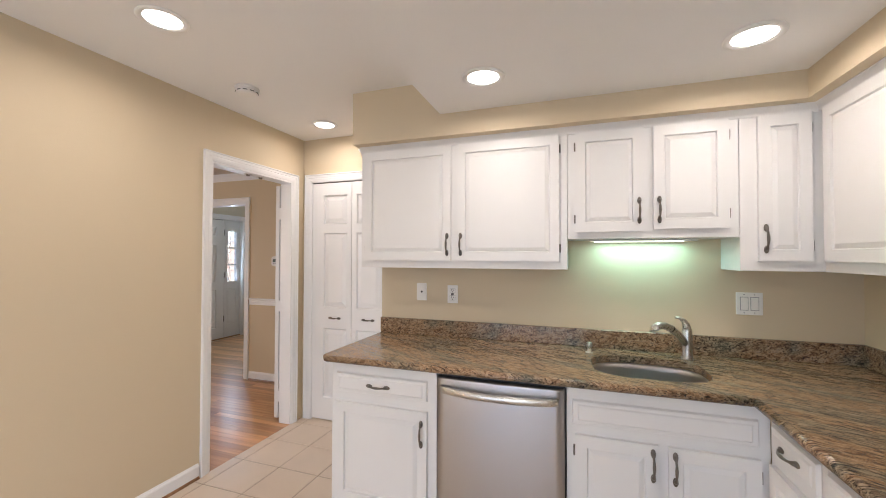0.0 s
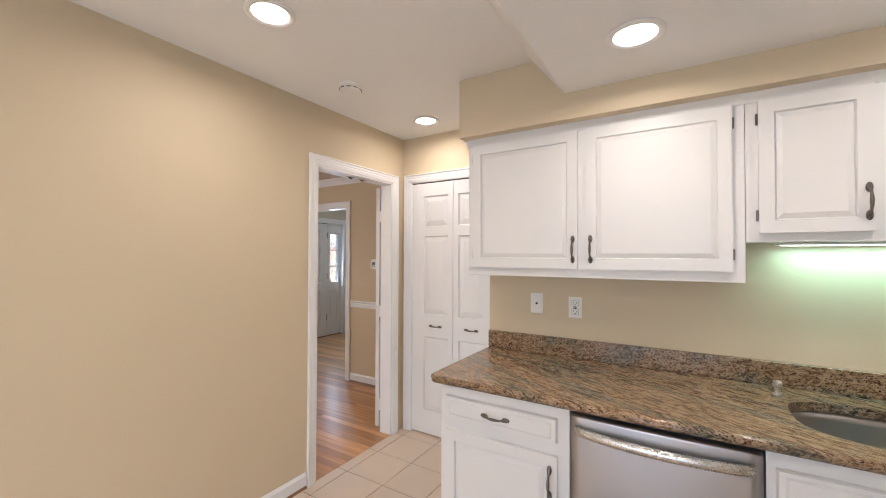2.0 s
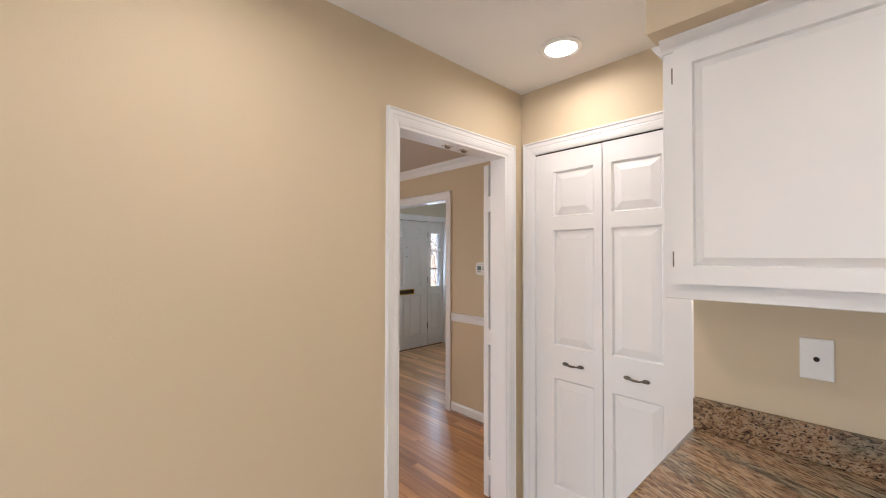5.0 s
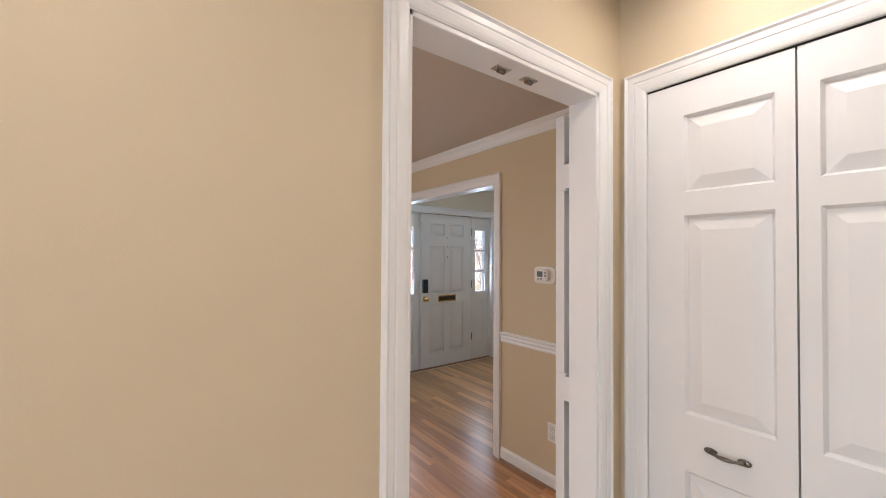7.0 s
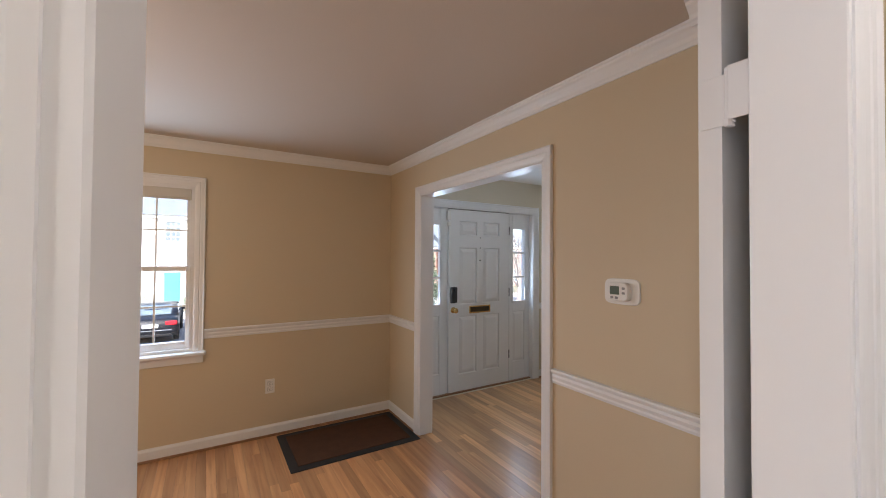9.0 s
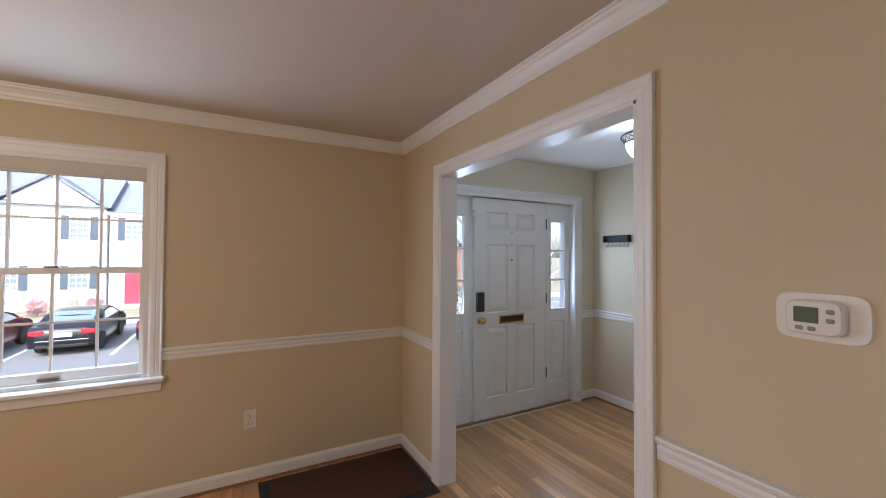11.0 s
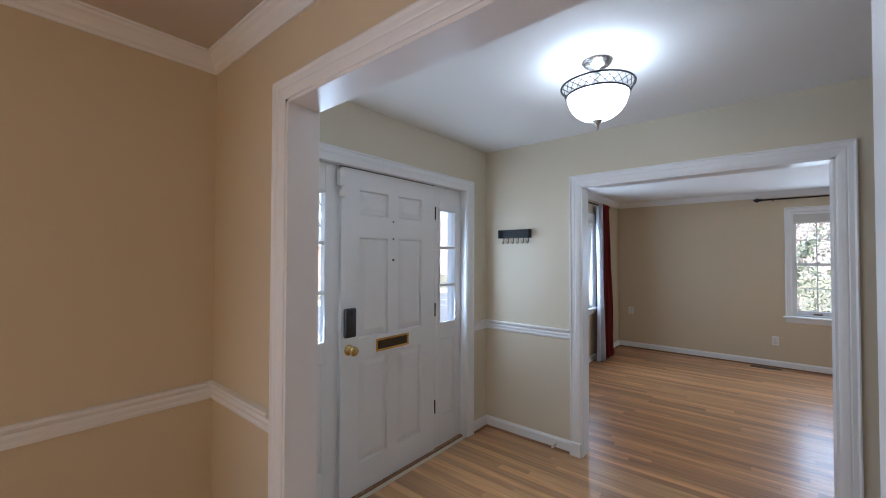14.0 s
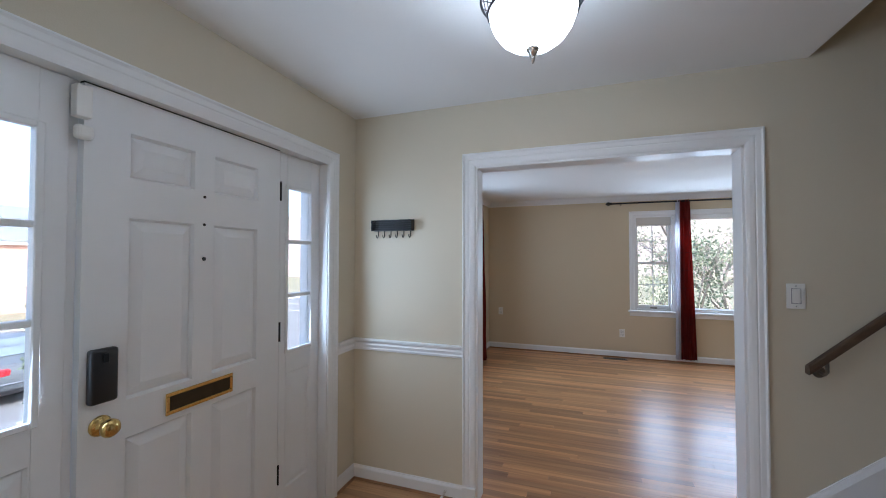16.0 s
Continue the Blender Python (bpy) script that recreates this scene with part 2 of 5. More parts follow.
WHITE_SIDING = material("white_painted_brick", (0.78, 0.77, 0.75), 0.8, vary=0.05, scale=1.2, grain=12, bump=0.1)
RED_BRICK = material("red_brick", (0.45, 0.27, 0.22), 0.85, vary=0.25, scale=2.5, grain=18, bump=0.2)
ROOF = material("grey_shingles", (0.17, 0.19, 0.21), 0.9, vary=0.2, scale=1.5, grain=14, bump=0.2)
SHUTTER = material("blue_grey_shutter", (0.05, 0.075, 0.105), 0.6, vary=0.1)
PANE_DARK = material("far_window_pane", (0.16, 0.20, 0.23), 0.08, bump=0)
PAINT_BLACK = material("black_car_paint", (0.012, 0.013, 0.018), 0.32, vary=0.1, bump=0, spec=0.3)
PAINT_RED = material("dark_red_car_paint", (0.14, 0.012, 0.02), 0.32, vary=0.1, bump=0, spec=0.3)
PAINT_GREY = material("grey_car_paint", (0.10, 0.115, 0.13), 0.32, vary=0.1, bump=0, spec=0.3)
TYRE = material("tyre_rubber", (0.02, 0.02, 0.02), 0.8, grain=80, bump=0.05)
RIM = material("wheel_alloy", (0.45, 0.45, 0.46), 0.3, 0.9, bump=0)
TAIL = material("red_tail_light", (0.5, 0.02, 0.03), 0.15, bump=0)
LINE = material("road_marking", (0.7, 0.7, 0.68), 0.8, vary=0.1, bump=0.05)
LEAF = material("evergreen_leaf", (0.17, 0.22, 0.145), 0.6, vary=0.5, scale=4, grain=30, bump=0)
LEAF_PALE = material("pale_green_leaf", (0.42, 0.45, 0.33), 0.6, vary=0.5, scale=3, grain=30, bump=0)
LEAF_PINK = material("pink_blossom", (0.40, 0.19, 0.21), 0.7, vary=0.4, scale=5, grain=30, bump=0)
FAR_WOODS = material("far_bare_woods", (0.50, 0.42, 0.40), 0.95, vary=0.45, scale=0.9, grain=4, bump=0)
BARK = material("grey_bark", (0.33, 0.29, 0.265), 0.9, vary=0.3, scale=5, grain=40, bump=0.3)


# ---- building helpers ----
def box(bm, lo, hi, bevel=0.0, seg=1):
    made = bmesh.ops.create_cube(bm, size=1.0)["verts"]
    for v in made:
        v.co = Vector([lo[i] + (v.co[i] + 0.5) * (hi[i] - lo[i]) for i in range(3)])
    if bevel:
        edges = list({e for v in made for e in v.link_edges})
        bmesh.ops.bevel(bm, geom=edges, offset=bevel, segments=seg, affect="EDGES", profile=0.5)
    return bm


def boxes(*items, bevel=0.0):
    bm = bmesh.new()
    for lo, hi in items:
        box(bm, lo, hi, bevel)
    return bm


def part(name, bm, mat, parent=None, label="", smooth=False):
    me = bpy.data.meshes.new(name)
    bmesh.ops.recalc_face_normals(bm, faces=bm.faces)
    if smooth:
        for f in bm.faces:
            f.smooth = True
    bm.to_mesh(me)
    bm.free()
    me.materials.append(mat)
    ob = new(name, me)
    if parent:
        ob.parent = parent
    return tagged(ob, label)


def slab(name, lo, hi, mat, parent=None, bevel=0.0, label="", seg=1):
    return part(name, box(bmesh.new(), lo, hi, bevel, seg), mat, parent, label)


def thing(name, m, label, category, group="", kind=""):
    ob = new(name)
    ob.empty_display_size = 0.05
    ob.matrix_world = m
    return tagged(ob, label, category, group, kind)


def sweep(bm, profile, a, b, up=(0, 0, 1), side=None):
    """A profile of (out, up) pairs swept straight from a to b; out points along side."""
    a, b, up, side = Vector(a), Vector(b), Vector(up), Vector(side)
    ends = [[bm.verts.new(p + side * o + up * u) for o, u in profile] for p in (a, b)]
    k = len(profile)
    for i in range(k):
        j = (i + 1) % k
        bm.faces.new((ends[0][i], ends[0][j], ends[1][j], ends[1][i]))
    bm.faces.new(ends[0])
    bm.faces.new(ends[1][::-1])
    return bm


def lathe(bm, profile, seg=24, m=None, sx=1.0, sy=1.0):
    """(radius, height) pairs turned round z."""
    m = m or Matrix()
    rings = [[bm.verts.new(m @ Vector((sx * r * math.cos(2 * math.pi * i / seg), sy * r * math.sin(2 * math.pi * i / seg), h))) for i in range(seg)] for r, h in profile]
    for a, b in zip(rings, rings[1:]):
        for i in range(seg):
            j = (i + 1) % seg
            bm.faces.new((a[i], a[j], b[j], b[i]))
    if profile[0][0] > 0:
        bm.faces.new(rings[0])
    if profile[-1][0] > 0:
        bm.faces.new(rings[-1])
    bmesh.ops.remove_doubles(bm, verts=bm.verts, dist=1e-6)
    return bm


def tube(bm, points, radius, seg=8):
    """A round bar through points; radius is a number or one for each point."""
    pts = [Vector(p) for p in points]
    radii = radius if isinstance(radius, (list, tuple)) else [radius] * len(pts)
    rings = []
    ref = Vector((0.3, 0.5, 0.81))
    for i, p in enumerate(pts):
        d = (pts[min(i + 1, len(pts) - 1)] - pts[max(i - 1, 0)]).normalized()
        u = d.cross(ref if abs(d.dot(ref)) < 0.95 else Vector((1, 0, 0))).normalized()
        w = d.cross(u)
        rings.append([bm.verts.new(p + radii[i] * (u * math.cos(2 * math.pi * k / seg) + w * math.sin(2 * math.pi * k / seg))) for k in range(seg)])
    for a, b in zip(rings, rings[1:]):
        for k in range(seg):
            j = (k + 1) % seg
            bm.faces.new((a[k], a[j], b[j], b[k]))
    bm.faces.new(rings[0])
    bm.faces.new(rings[-1])
    return bm


def raised(bm, x0, x1, z0, z1, y, edge, rise):
    """A raised field on a face that looks along -y: a bevelled plateau inside a sunk border."""
    o = [(x0, y, z0), (x1, y, z0), (x1, y, z1), (x0, y, z1)]
    i = [(x0 + edge, y - rise, z0 + edge), (x1 - edge, y - rise, z0 + edge), (x1 - edge, y - rise, z1 - edge), (x0 + edge, y - rise, z1 - edge)]
    vo, vi = [bm.verts.new(p) for p in o], [bm.verts.new(p) for p in i]
    for k in range(4):
        j = (k + 1) % 4
        bm.faces.new((vo[k], vo[j], vi[j], vi[k]))
    bm.faces.new(vi)
    bm.faces.new(vo[::-1])
    return bm


def panelled(name, x0, x1, z0, z1, t, panels, mat, parent, depth=0.010, edge=0.03, gap=0.008, label=""):
    """A panelled leaf, back at y 0 and front at y -t, with sunk borders and raised fields as parts."""
    bm = bmesh.new()
    xs = sorted({x0, x1, *[p[0] for p in panels], *[p[1] for p in panels]})
    zs = sorted({z0, z1, *[p[2] for p in panels], *[p[3] for p in panels]})
    inside = lambda x, z: any(p[0] < x < p[1] and p[2] < z < p[3] for p in panels)
    grid = {(i, j): bm.verts.new((x, -t, z)) for i, x in enumerate(xs) for j, z in enumerate(zs)}
    for i in range(len(xs) - 1):
        for j in range(len(zs) - 1):
            if not inside((xs[i] + xs[i + 1]) / 2, (zs[j] + zs[j + 1]) / 2):
                bm.faces.new((grid[i, j], grid[i + 1, j], grid[i + 1, j + 1], grid[i, j + 1]))
    for a, b, c, d in panels:
        o = [bm.verts.new(p) for p in ((a, -t, c), (b, -t, c), (b, -t, d), (a, -t, d))]
        s = gap
        n = [bm.verts.new(p) for p in ((a + s, -t + depth, c + s), (b - s, -t + depth, c + s), (b - s, -t + depth, d - s), (a + s, -t + depth, d - s))]
        for k in range(4):
            j = (k + 1) % 4
            bm.faces.new((o[k], o[j], n[j], n[k]))
        bm.faces.new(n)
    e = 0.003
    back = [bm.verts.new(p) for p in ((x0, 0, z0), (x1, 0, z0), (x1, 0, z1), (x0, 0, z1))]
    front = [bm.verts.new(p) for p in ((x0, -t, z0), (x1, -t, z0), (x1, -t, z1), (x0, -t, z1))]
    for k in range(4):
        j = (k + 1) % 4
        bm.faces.new((back[k], back[j], front[j], front[k]))
    bm.faces.new(back)
    bmesh.ops.remove_doubles(bm, verts=bm.verts, dist=1e-5)
    leaf = part(name, bm, mat, parent, label)
    for a, b, c, d in panels:
        part("panel", raised(bmesh.new(), a + gap + 0.002, b - gap - 0.002, c + gap + 0.002, d - gap - 0.002, -t + depth - 0.001, edge, depth - 0.002), mat, leaf)
    return leaf


def pull(parent, x, y, z, length=0.10, upright=True, mat=None):
    """A bronze bow handle with swelling ends, standing out along -y."""
    bm = bmesh.new()
    pts, rad = [], []
    for i in range(15):
        s = -1 + 2 * i / 14
        out = 0.004 + 0.022 * max(0.0, 1 - abs(s) ** 3)
        pts.append((x, y - out, z + s * length / 2) if upright else (x + s * length / 2, y - out, z))
        rad.append(0.0042 + 0.0022 * math.cos(s * 2.4) ** 2 + (0.003 if abs(s) > 0.82 else 0))
    tube(bm, pts, rad, 8)
    for s in (-1, 1):
        c = (x, y - 0.004, z + s * length / 2) if upright else (x + s * length / 2, y - 0.004, z)
        bmesh.ops.create_uvsphere(bm, u_segments=10, v_segments=6, radius=0.0115, matrix=Matrix.Translation(c) @ Matrix.Diagonal((0.9 if upright else 1.6, 0.55, 1.6 if upright else 0.9, 1)))
    return part("handle", bm, mat or BRONZE, parent, "aged bronze bow handle", True)


def hinge(parent, x, y, z, h=0.05, mat=None):
    bm = box(bmesh.new(), (x - 0.004, y - 0.005, z - h / 2), (x + 0.004, y, z + h / 2), 0.001)
    tube(bm, [(x, y - 0.006, z - h / 2), (x, y - 0.006, z + h / 2)], 0.0035, 8)
    return part("hinge", bm, mat or BRONZE, parent)


def wall(name, lo, hi, mat, holes=(), axis=0, label="painted plaster wall"):
    """A wall of true thickness; holes are (from, to, bottom, top) along its axis (0: x, 1: y)."""
    cuts = sorted({lo[axis], hi[axis], *[h[0] for h in holes], *[h[1] for h in holes]})
    zs = sorted({lo[2], hi[2], *[h[2] for h in holes], *[h[3] for h in holes]})
    bm = bmesh.new()
    for a, b in zip(cuts, cuts[1:]):
        run = None
        for c, d in zip(zs, zs[1:]):
            if any(h[0] < (a + b) / 2 < h[1] and h[2] < (c + d) / 2 < h[3] for h in holes):
                continue
            p, q = list(lo), list(hi)
            p[axis], q[axis], p[2], q[2] = a, b, c, d
            box(bm, p, q)
    bmesh.ops.remove_doubles(bm, verts=bm.verts, dist=1e-5)
    seen = {}
    for f in bm.faces:
        seen.setdefault(tuple(round(c, 4) for c in f.calc_center_median()), []).append(f)
    bmesh.ops.delete(bm, geom=[f for fs in seen.values() if len(fs) > 1 for f in fs], context="FACES_ONLY")
    return tagged(part(name, bm, mat), label, "wall", kind="structure")


ROT = {"north": 0, "west": 90, "east": -90, "south": 180}


def on(side, x, y, z=0.0):
    """A frame on the face of a room's wall on that side: local x to the right, -y into the room."""
    return pose(x, y, z, 0, 0, ROT[side])


BASE = [(0, 0.018), (0.013, 0.018), (0.013, 0.075), (0.010, 0.083), (0.006, 0.088), (0.004, 0.095), (0, 0.095)]
SHOE = [(0, 0), (0.018, 0), (0.018, 0.006), (0.013, 0.015), (0.006, 0.018), (0, 0.018)]
CHAIR = [(0, -0.038), (0.010, -0.036), (0.013, -0.024), (0.011, -0.016), (0.016, 0.0), (0.013, 0.012), (0.022, 0.020), (0.026, 0.030), (0.024, 0.037), (0, 0.038)]
CROWN = [(0, -0.078), (0.008, -0.078), (0.011, -0.066), (0.017, -0.060), (0.022, -0.046), (0.034, -0.028), (0.044, -0.020), (0.047, -0.011), (0.055, -0.008), (0.056, 0), (0, 0)]
CASING = [(0, 0), (0.018, 0), (0.020, 0.006), (0.0145, 0.013), (0.0135, 0.030), (0.011, 0.034), (0.0125, 0.040), (0.0105, 0.056), (0.008, 0.066), (0.005, 0.072), (0, 0.072)]
FACING = {"north": (0, -1, 0), "south": (0, 1, 0), "west": (1, 0, 0), "east": (-1, 0, 0)}


def strip(name, profile, side, at, a, b, z, mat, label, flip=False):
    """A moulding along a wall's face: side is the room side that the wall closes."""
    if side in ("north", "south"):
        p, q = (a, at, z), (b, at, z)
    else:
        p, q = (at, a, z), (at, b, z)
    return tagged(part(name, sweep(bmesh.new(), profile, p, q, (0, 0, 1), FACING[side]), mat), label, "trim", kind="structure")


def skirt(side, at, a, b):
    strip("baseboard", BASE, side, at, a, b, 0, TRIM, "white painted baseboard along the wall")
    strip("baseboard_shoe", SHOE, side, at, a, b, 0, OAK_SHOE, "oak shoe moulding below the white baseboard")


def casing(m, w, h, parent, sill=None, width=0.072, mat=None, thick=1.0):
    """Mitred casing round an opening from local x 0 to w and z (sill or 0) to h, on the plane y 0."""
    k = width / 0.072
    prof = [(o * thick, u * k) for o, u in CASING]
    z0 = sill if sill is not None else 0.0
    bm = bmesh.new()
    n = len(prof)

    def run(pa, pb, outa, outb):
        ra = [bm.verts.new((pa[0] + outa[0] * (width - u), -o, pa[1] + outa[1] * (width - u))) for o, u in prof]
        rb = [bm.verts.new((pb[0] + outb[0] * (width - u), -o, pb[1] + outb[1] * (width - u))) for o, u in prof]
        for i in range(n):
            j = (i + 1) % n
            bm.faces.new((ra[i], ra[j], rb[j], rb[i]))
        bm.faces.new(ra)
        bm.faces.new(rb)
    run((0, z0), (0, h), (-1, 0), (-1, 1))
    run((0, h), (w, h), (-1, 1), (1, 1))
    run((w, h), (w, z0), (1, 1), (1, 0))
    ob = part("casing", bm, mat or TRIM, parent)
    ob.matrix_local = m
    return ob


# ---- the setting ----
KW, KE, KN, KS, CLN = -2.235, 1.355, 2.46, -2.5, 2.84      # kitchen: west, east, sink wall, south, closet wall
DE, W, DN, DS = -2.342, -5.58, 3.50, -0.4                   # dining: east face, west wall, north wall, south
FS, LS, LN, LE = 3.62, 5.69, 9.68, -0.9                     # foyer south face, foyer north wall, living north, living east
LS2 = LS + 0.12
CK, CD, CF0 = 2.42, 2.355, 2.385                                         # ceilings

wall("wall_kitchen_west", (DE, KS, 0), (KW, CLN + 0.7, 2.5), BEIGE, [(1.922, 2.70, 0, 2.035)], 1, "beige painted wall between kitchen and dining room")
wall("wall_kitchen_closet", (KW, CLN, 0), (-1.26, CLN + 0.12, 2.5), BEIGE, [(-2.145, -1.355, 0, 2.045)], 0, "beige painted wall round the pantry closet")
wall("wall_kitchen_north", (-1.26, KN, 0), (KE, CLN + 0.12, 2.5), BEIGE, (), 0, "beige painted kitchen wall behind the sink")
wall("wall_kitchen_east", (KE, KS, 0), (KE + 0.12, CLN + 0.12, 2.5), BEIGE, (), 0, "beige painted kitchen wall")
wall("wall_kitchen_south", (DE, KS - 0.12, 0), (KE + 0.12, KS, 2.5), BEIGE, [(-1.8, 0.4, 0.0, 2.05)], 0, "beige painted kitchen wall with a patio door")
tagged(slab("wall_closet_back", (KW, CLN + 0.65, 0), (-1.26, CLN + 0.7, 2.5), CREAM), "cream painted back of the pantry closet", "wall", kind="structure")
wall("wall_outer_west", (W - 0.2, DS - 0.12, -0.2), (W, LN + 0.2, 2.6), CREAM, [(1.013, 1.887, 0.76, 2.01), (3.82, 5.41, 0, 2.02), (7.62, 8.42, 0.76, 2.01)], 1, "cream painted outer wall with windows and front door")
slab("wall_dining_west", (W, DS, 0), (W + 0.004, 1.013, CD), BEIGE)
tagged(bpy.data.objects["wall_dining_west"], "beige painted dining room wall", "wall", kind="structure")
wall("wall_dining_west_face", (W, 1.013, 0), (W + 0.004, DN, CD), BEIGE, [(1.013, 1.887, 0.76, 2.01)], 1, "beige painted dining room wall round the window")
wall("wall_dining_north", (W, DN, 0), (DE, FS - 0.004, 2.5), BEIGE, [(-4.965, -3.56, 0, 2.015)], 0, "beige painted wall with a cased opening to the foyer")
PX0, PX1, PY = -2.70, -2.47, 3.37      # boxed-out chase beside the kitchen doorway
wall("wall_dining_chase", (PX0, PY, 0), (PX1, DN, CD), BEIGE, (), 0, "beige painted boxed-out chase in the dining room corner")
wall("wall_foyer_south", (W, FS - 0.004, 0), (-1.0, FS, 2.5), CREAM, [(-4.965, -3.56, 0, 2.015)], 0, "cream painted foyer wall round the cased opening")
wall("wall_dining_south", (W, DS - 0.12, 0), (DE, DS, 2.5), BEIGE, (), 0, "beige painted dining room wall")
wall("wall_foyer_north", (W, LS, 0), (LE, LS + 0.06, 5.2), CREAM, [(-4.75, -3.40, 0, 2.005)], 0, "cream painted foyer wall with a cased opening to the living room")
wall("wall_living_south", (W, LS + 0.06, 0), (LE, LS2, 2.5), BEIGE, [(-4.75, -3.40, 0, 2.005)], 0, "beige painted living room wall")
slab("wall_living_west", (W, LS2, 0), (W + 0.004, 7.62, CD), BEIGE)
tagged(bpy.data.objects["wall_living_west"], "beige painted living room wall", "wall", kind="structure")
wall("wall_living_west_face", (W, 7.62, 0), (W + 0.004, LN, CD), BEIGE, [(7.62, 8.42, 0.76, 2.01)], 1, "beige painted living room wall round the window")
wall("wall_living_north", (W, LN, -0.2), (LE + 0.12, LN + 0.2, 2.6), BEIGE, [(-3.42, -2.93, 0.70, 2.06), (-2.78, -1.55, 0.70, 2.06)], 0, "beige painted living room wall with a wide window")
wall("wall_living_east", (LE, FS, 0), (LE + 0.12, LN + 0.2, 5.2), BEIGE, (), 0, "beige painted wall")
wall("wall_stair_south", (-3.15, 4.62, CF0), (LE, 4.72, 5.2), CREAM, (), 0, "cream painted stairwell wall")
wall("wall_stair_west", (-3.27, 4.62, CD + 0.12), (-3.15, LS, 5.2), CREAM, (), 0, "cream painted stairwell wall above the foyer ceiling")


def ceiling(name, items, mat, label):
    ob = part(name, boxes(*items), mat)
    return tagged(ob, label, "ceiling", kind="structure")


ceiling("ceiling_kitchen", [((DE, KS, CK), (KE + 0.12, CLN + 0.7, CK + 0.1))], CEILING, "white painted kitchen ceiling")
ceiling("ceiling_dining", [((W, DS - 0.1, CD), (DE, FS - 0.06, CD + 0.11))], DIM_CEILING, "off-white dining room ceiling with dim warm light in its colour")
ceiling("ceiling_foyer", [((W, FS - 0.06, CF0), (-3.15, LS, CF0 + 0.12)), ((-3.15, FS - 0.06, CF0), (LE, 4.62, CF0 + 0.12))], CEILING, "white painted foyer ceiling with a stairwell opening")
ceiling("ceiling_living", [((W, LS2 - 0.06, CD), (LE, LN, CD + 0.11))], CEILING, "white painted living room ceiling")
ceiling("ceiling_upstairs", [((-3.3, 4.5, 5.0), (LE, LS, 5.1))], CEILING, "white painted ceiling over the stairs")

# dropped ceiling over the counters, with a slanting side, and the beige soffit below it
bm = bmesh.new()
sweep(bm, [(0, 0), (0.156, -0.195), (2.225, -0.195), (2.225, 0)], (-0.863, KS, CK), (-0.863, 2.11, CK), (0, 0, 1), (1, 0, 0))
tagged(part("ceiling_dropped", bm, CEILING), "white dropped ceiling with a slanting side over the counter", "ceiling", kind="structure")
tagged(part("soffit", boxes(((-1.285, 2.11, 2.098), (KE, KN, CK)), ((0.99, -0.6, 2.098), (KE, 2.11, 2.228))), BEIGE), "beige painted soffit box above the wall cabinets", "soffit", kind="structure")

# floors below the pieces
tagged(slab("floor_kitchen", (KW, KS, -0.1), (KE, CLN + 0.65, -0.004), GROUT), "beige square ceramic floor tiles with dark grout", "floor", kind="structure")
FLOORS = {}
for nm, lo, hi, lab in (("floor_dining", (W, DS), (KW, DN), "oak strip floor of the dining room"), ("floor_foyer", (W, DN), (-2.0, LS), "oak strip floor of the foyer"), ("floor_living", (W, LS), (LE, LN), "glossy oak strip floor of the living room")):
    FLOORS[nm] = tagged(slab(nm, (*lo, -0.1), (*hi, -0.006), SUBFLOOR), lab, "floor", kind="structure")
slab("floor_hall_end", (-2.0, FS, -0.1), (LE, LS, -0.002), OAK_SHOE)
tagged(bpy.data.objects["floor_hall_end"], "oak floor below the stairs", "floor", kind="structure")

# mouldings
skirt("west", KW, KS, 1.855)
skirt("west", W + 0.004, DS, DN)
skirt("north", DN, W, -5.035)
skirt("north", DN, -3.49, PX0)
skirt("north", PY, PX0 - 0.013, PX1)
skirt("east", PX0, PY, DN)
skirt("north", LS, W, -4.826)
skirt("west", W, FS, 3.74)
skirt("west", W, 5.49, LS)
skirt("north", LN, W, LE)
skirt("west", W + 0.004, LS2, LN)
RAILZ = 0.885
for side, at, a, b in (("west", W + 0.004, 1.958, DN), ("west", W + 0.004, DS, 0.942), ("north", DN, W, -5.035), ("north", DN, -3.49, PX0), ("north", PY, PX0 - 0.026, PX1), ("east", PX0, PY, DN), ("north", LS, W, -4.826), ("west", W, 5.49, LS)):
    strip("chair_rail", CHAIR, side, at, a, b, RAILZ, TRIM, "white moulded chair rail")
for side, at, a, b in (("west", W + 0.004, DS, DN), ("north", DN, W, PX0), ("north", PY, PX0 - 0.056, PX1), ("east", PX0, PY, DN), ("east", DE, DS, DN), ("west", W + 0.004, LS2, LN), ("north", LN, W, LE), ("south", LS2, W, LE)):
    strip("crown_moulding", CROWN, side, at, a, b, CD, TRIM, "white crown moulding under the ceiling")


def lining(name, axis, a, b, lo, hi, top, t=0.018, mat=None, kind_label="white painted jamb lining of an opening"):
    """Jambs and head that line an opening through a wall; a, b: the wall's faces across the axis."""
    for p, q in (((lo, 0), (lo + t, top)), ((hi - t, 0), (hi, top)), ((lo, top - t), (hi, top))):
        if axis == 0:
            ob = slab(name, (p[0], a, p[1]), (q[0], b, q[1]), TRIM, bevel=0.002)
        else:
            ob = slab(name, (a, p[0], p[1]), (b, q[0], q[1]), TRIM, bevel=0.002)
        tagged(ob, kind_label, "jamb", kind="structure")


# cased doorway between kitchen and dining room
lining("jamb_dining_door", 1, DE - 0.002, KW + 0.002, 1.922, 2.70, 2.035)
tr = thing("trim_kitchen_doorway", Matrix(), "white moulded casing round the kitchen doorway", "casing", kind="structure")
casing(on("west", KW, 1.929, 0), 0.766, 2.03, tr, width=0.064)
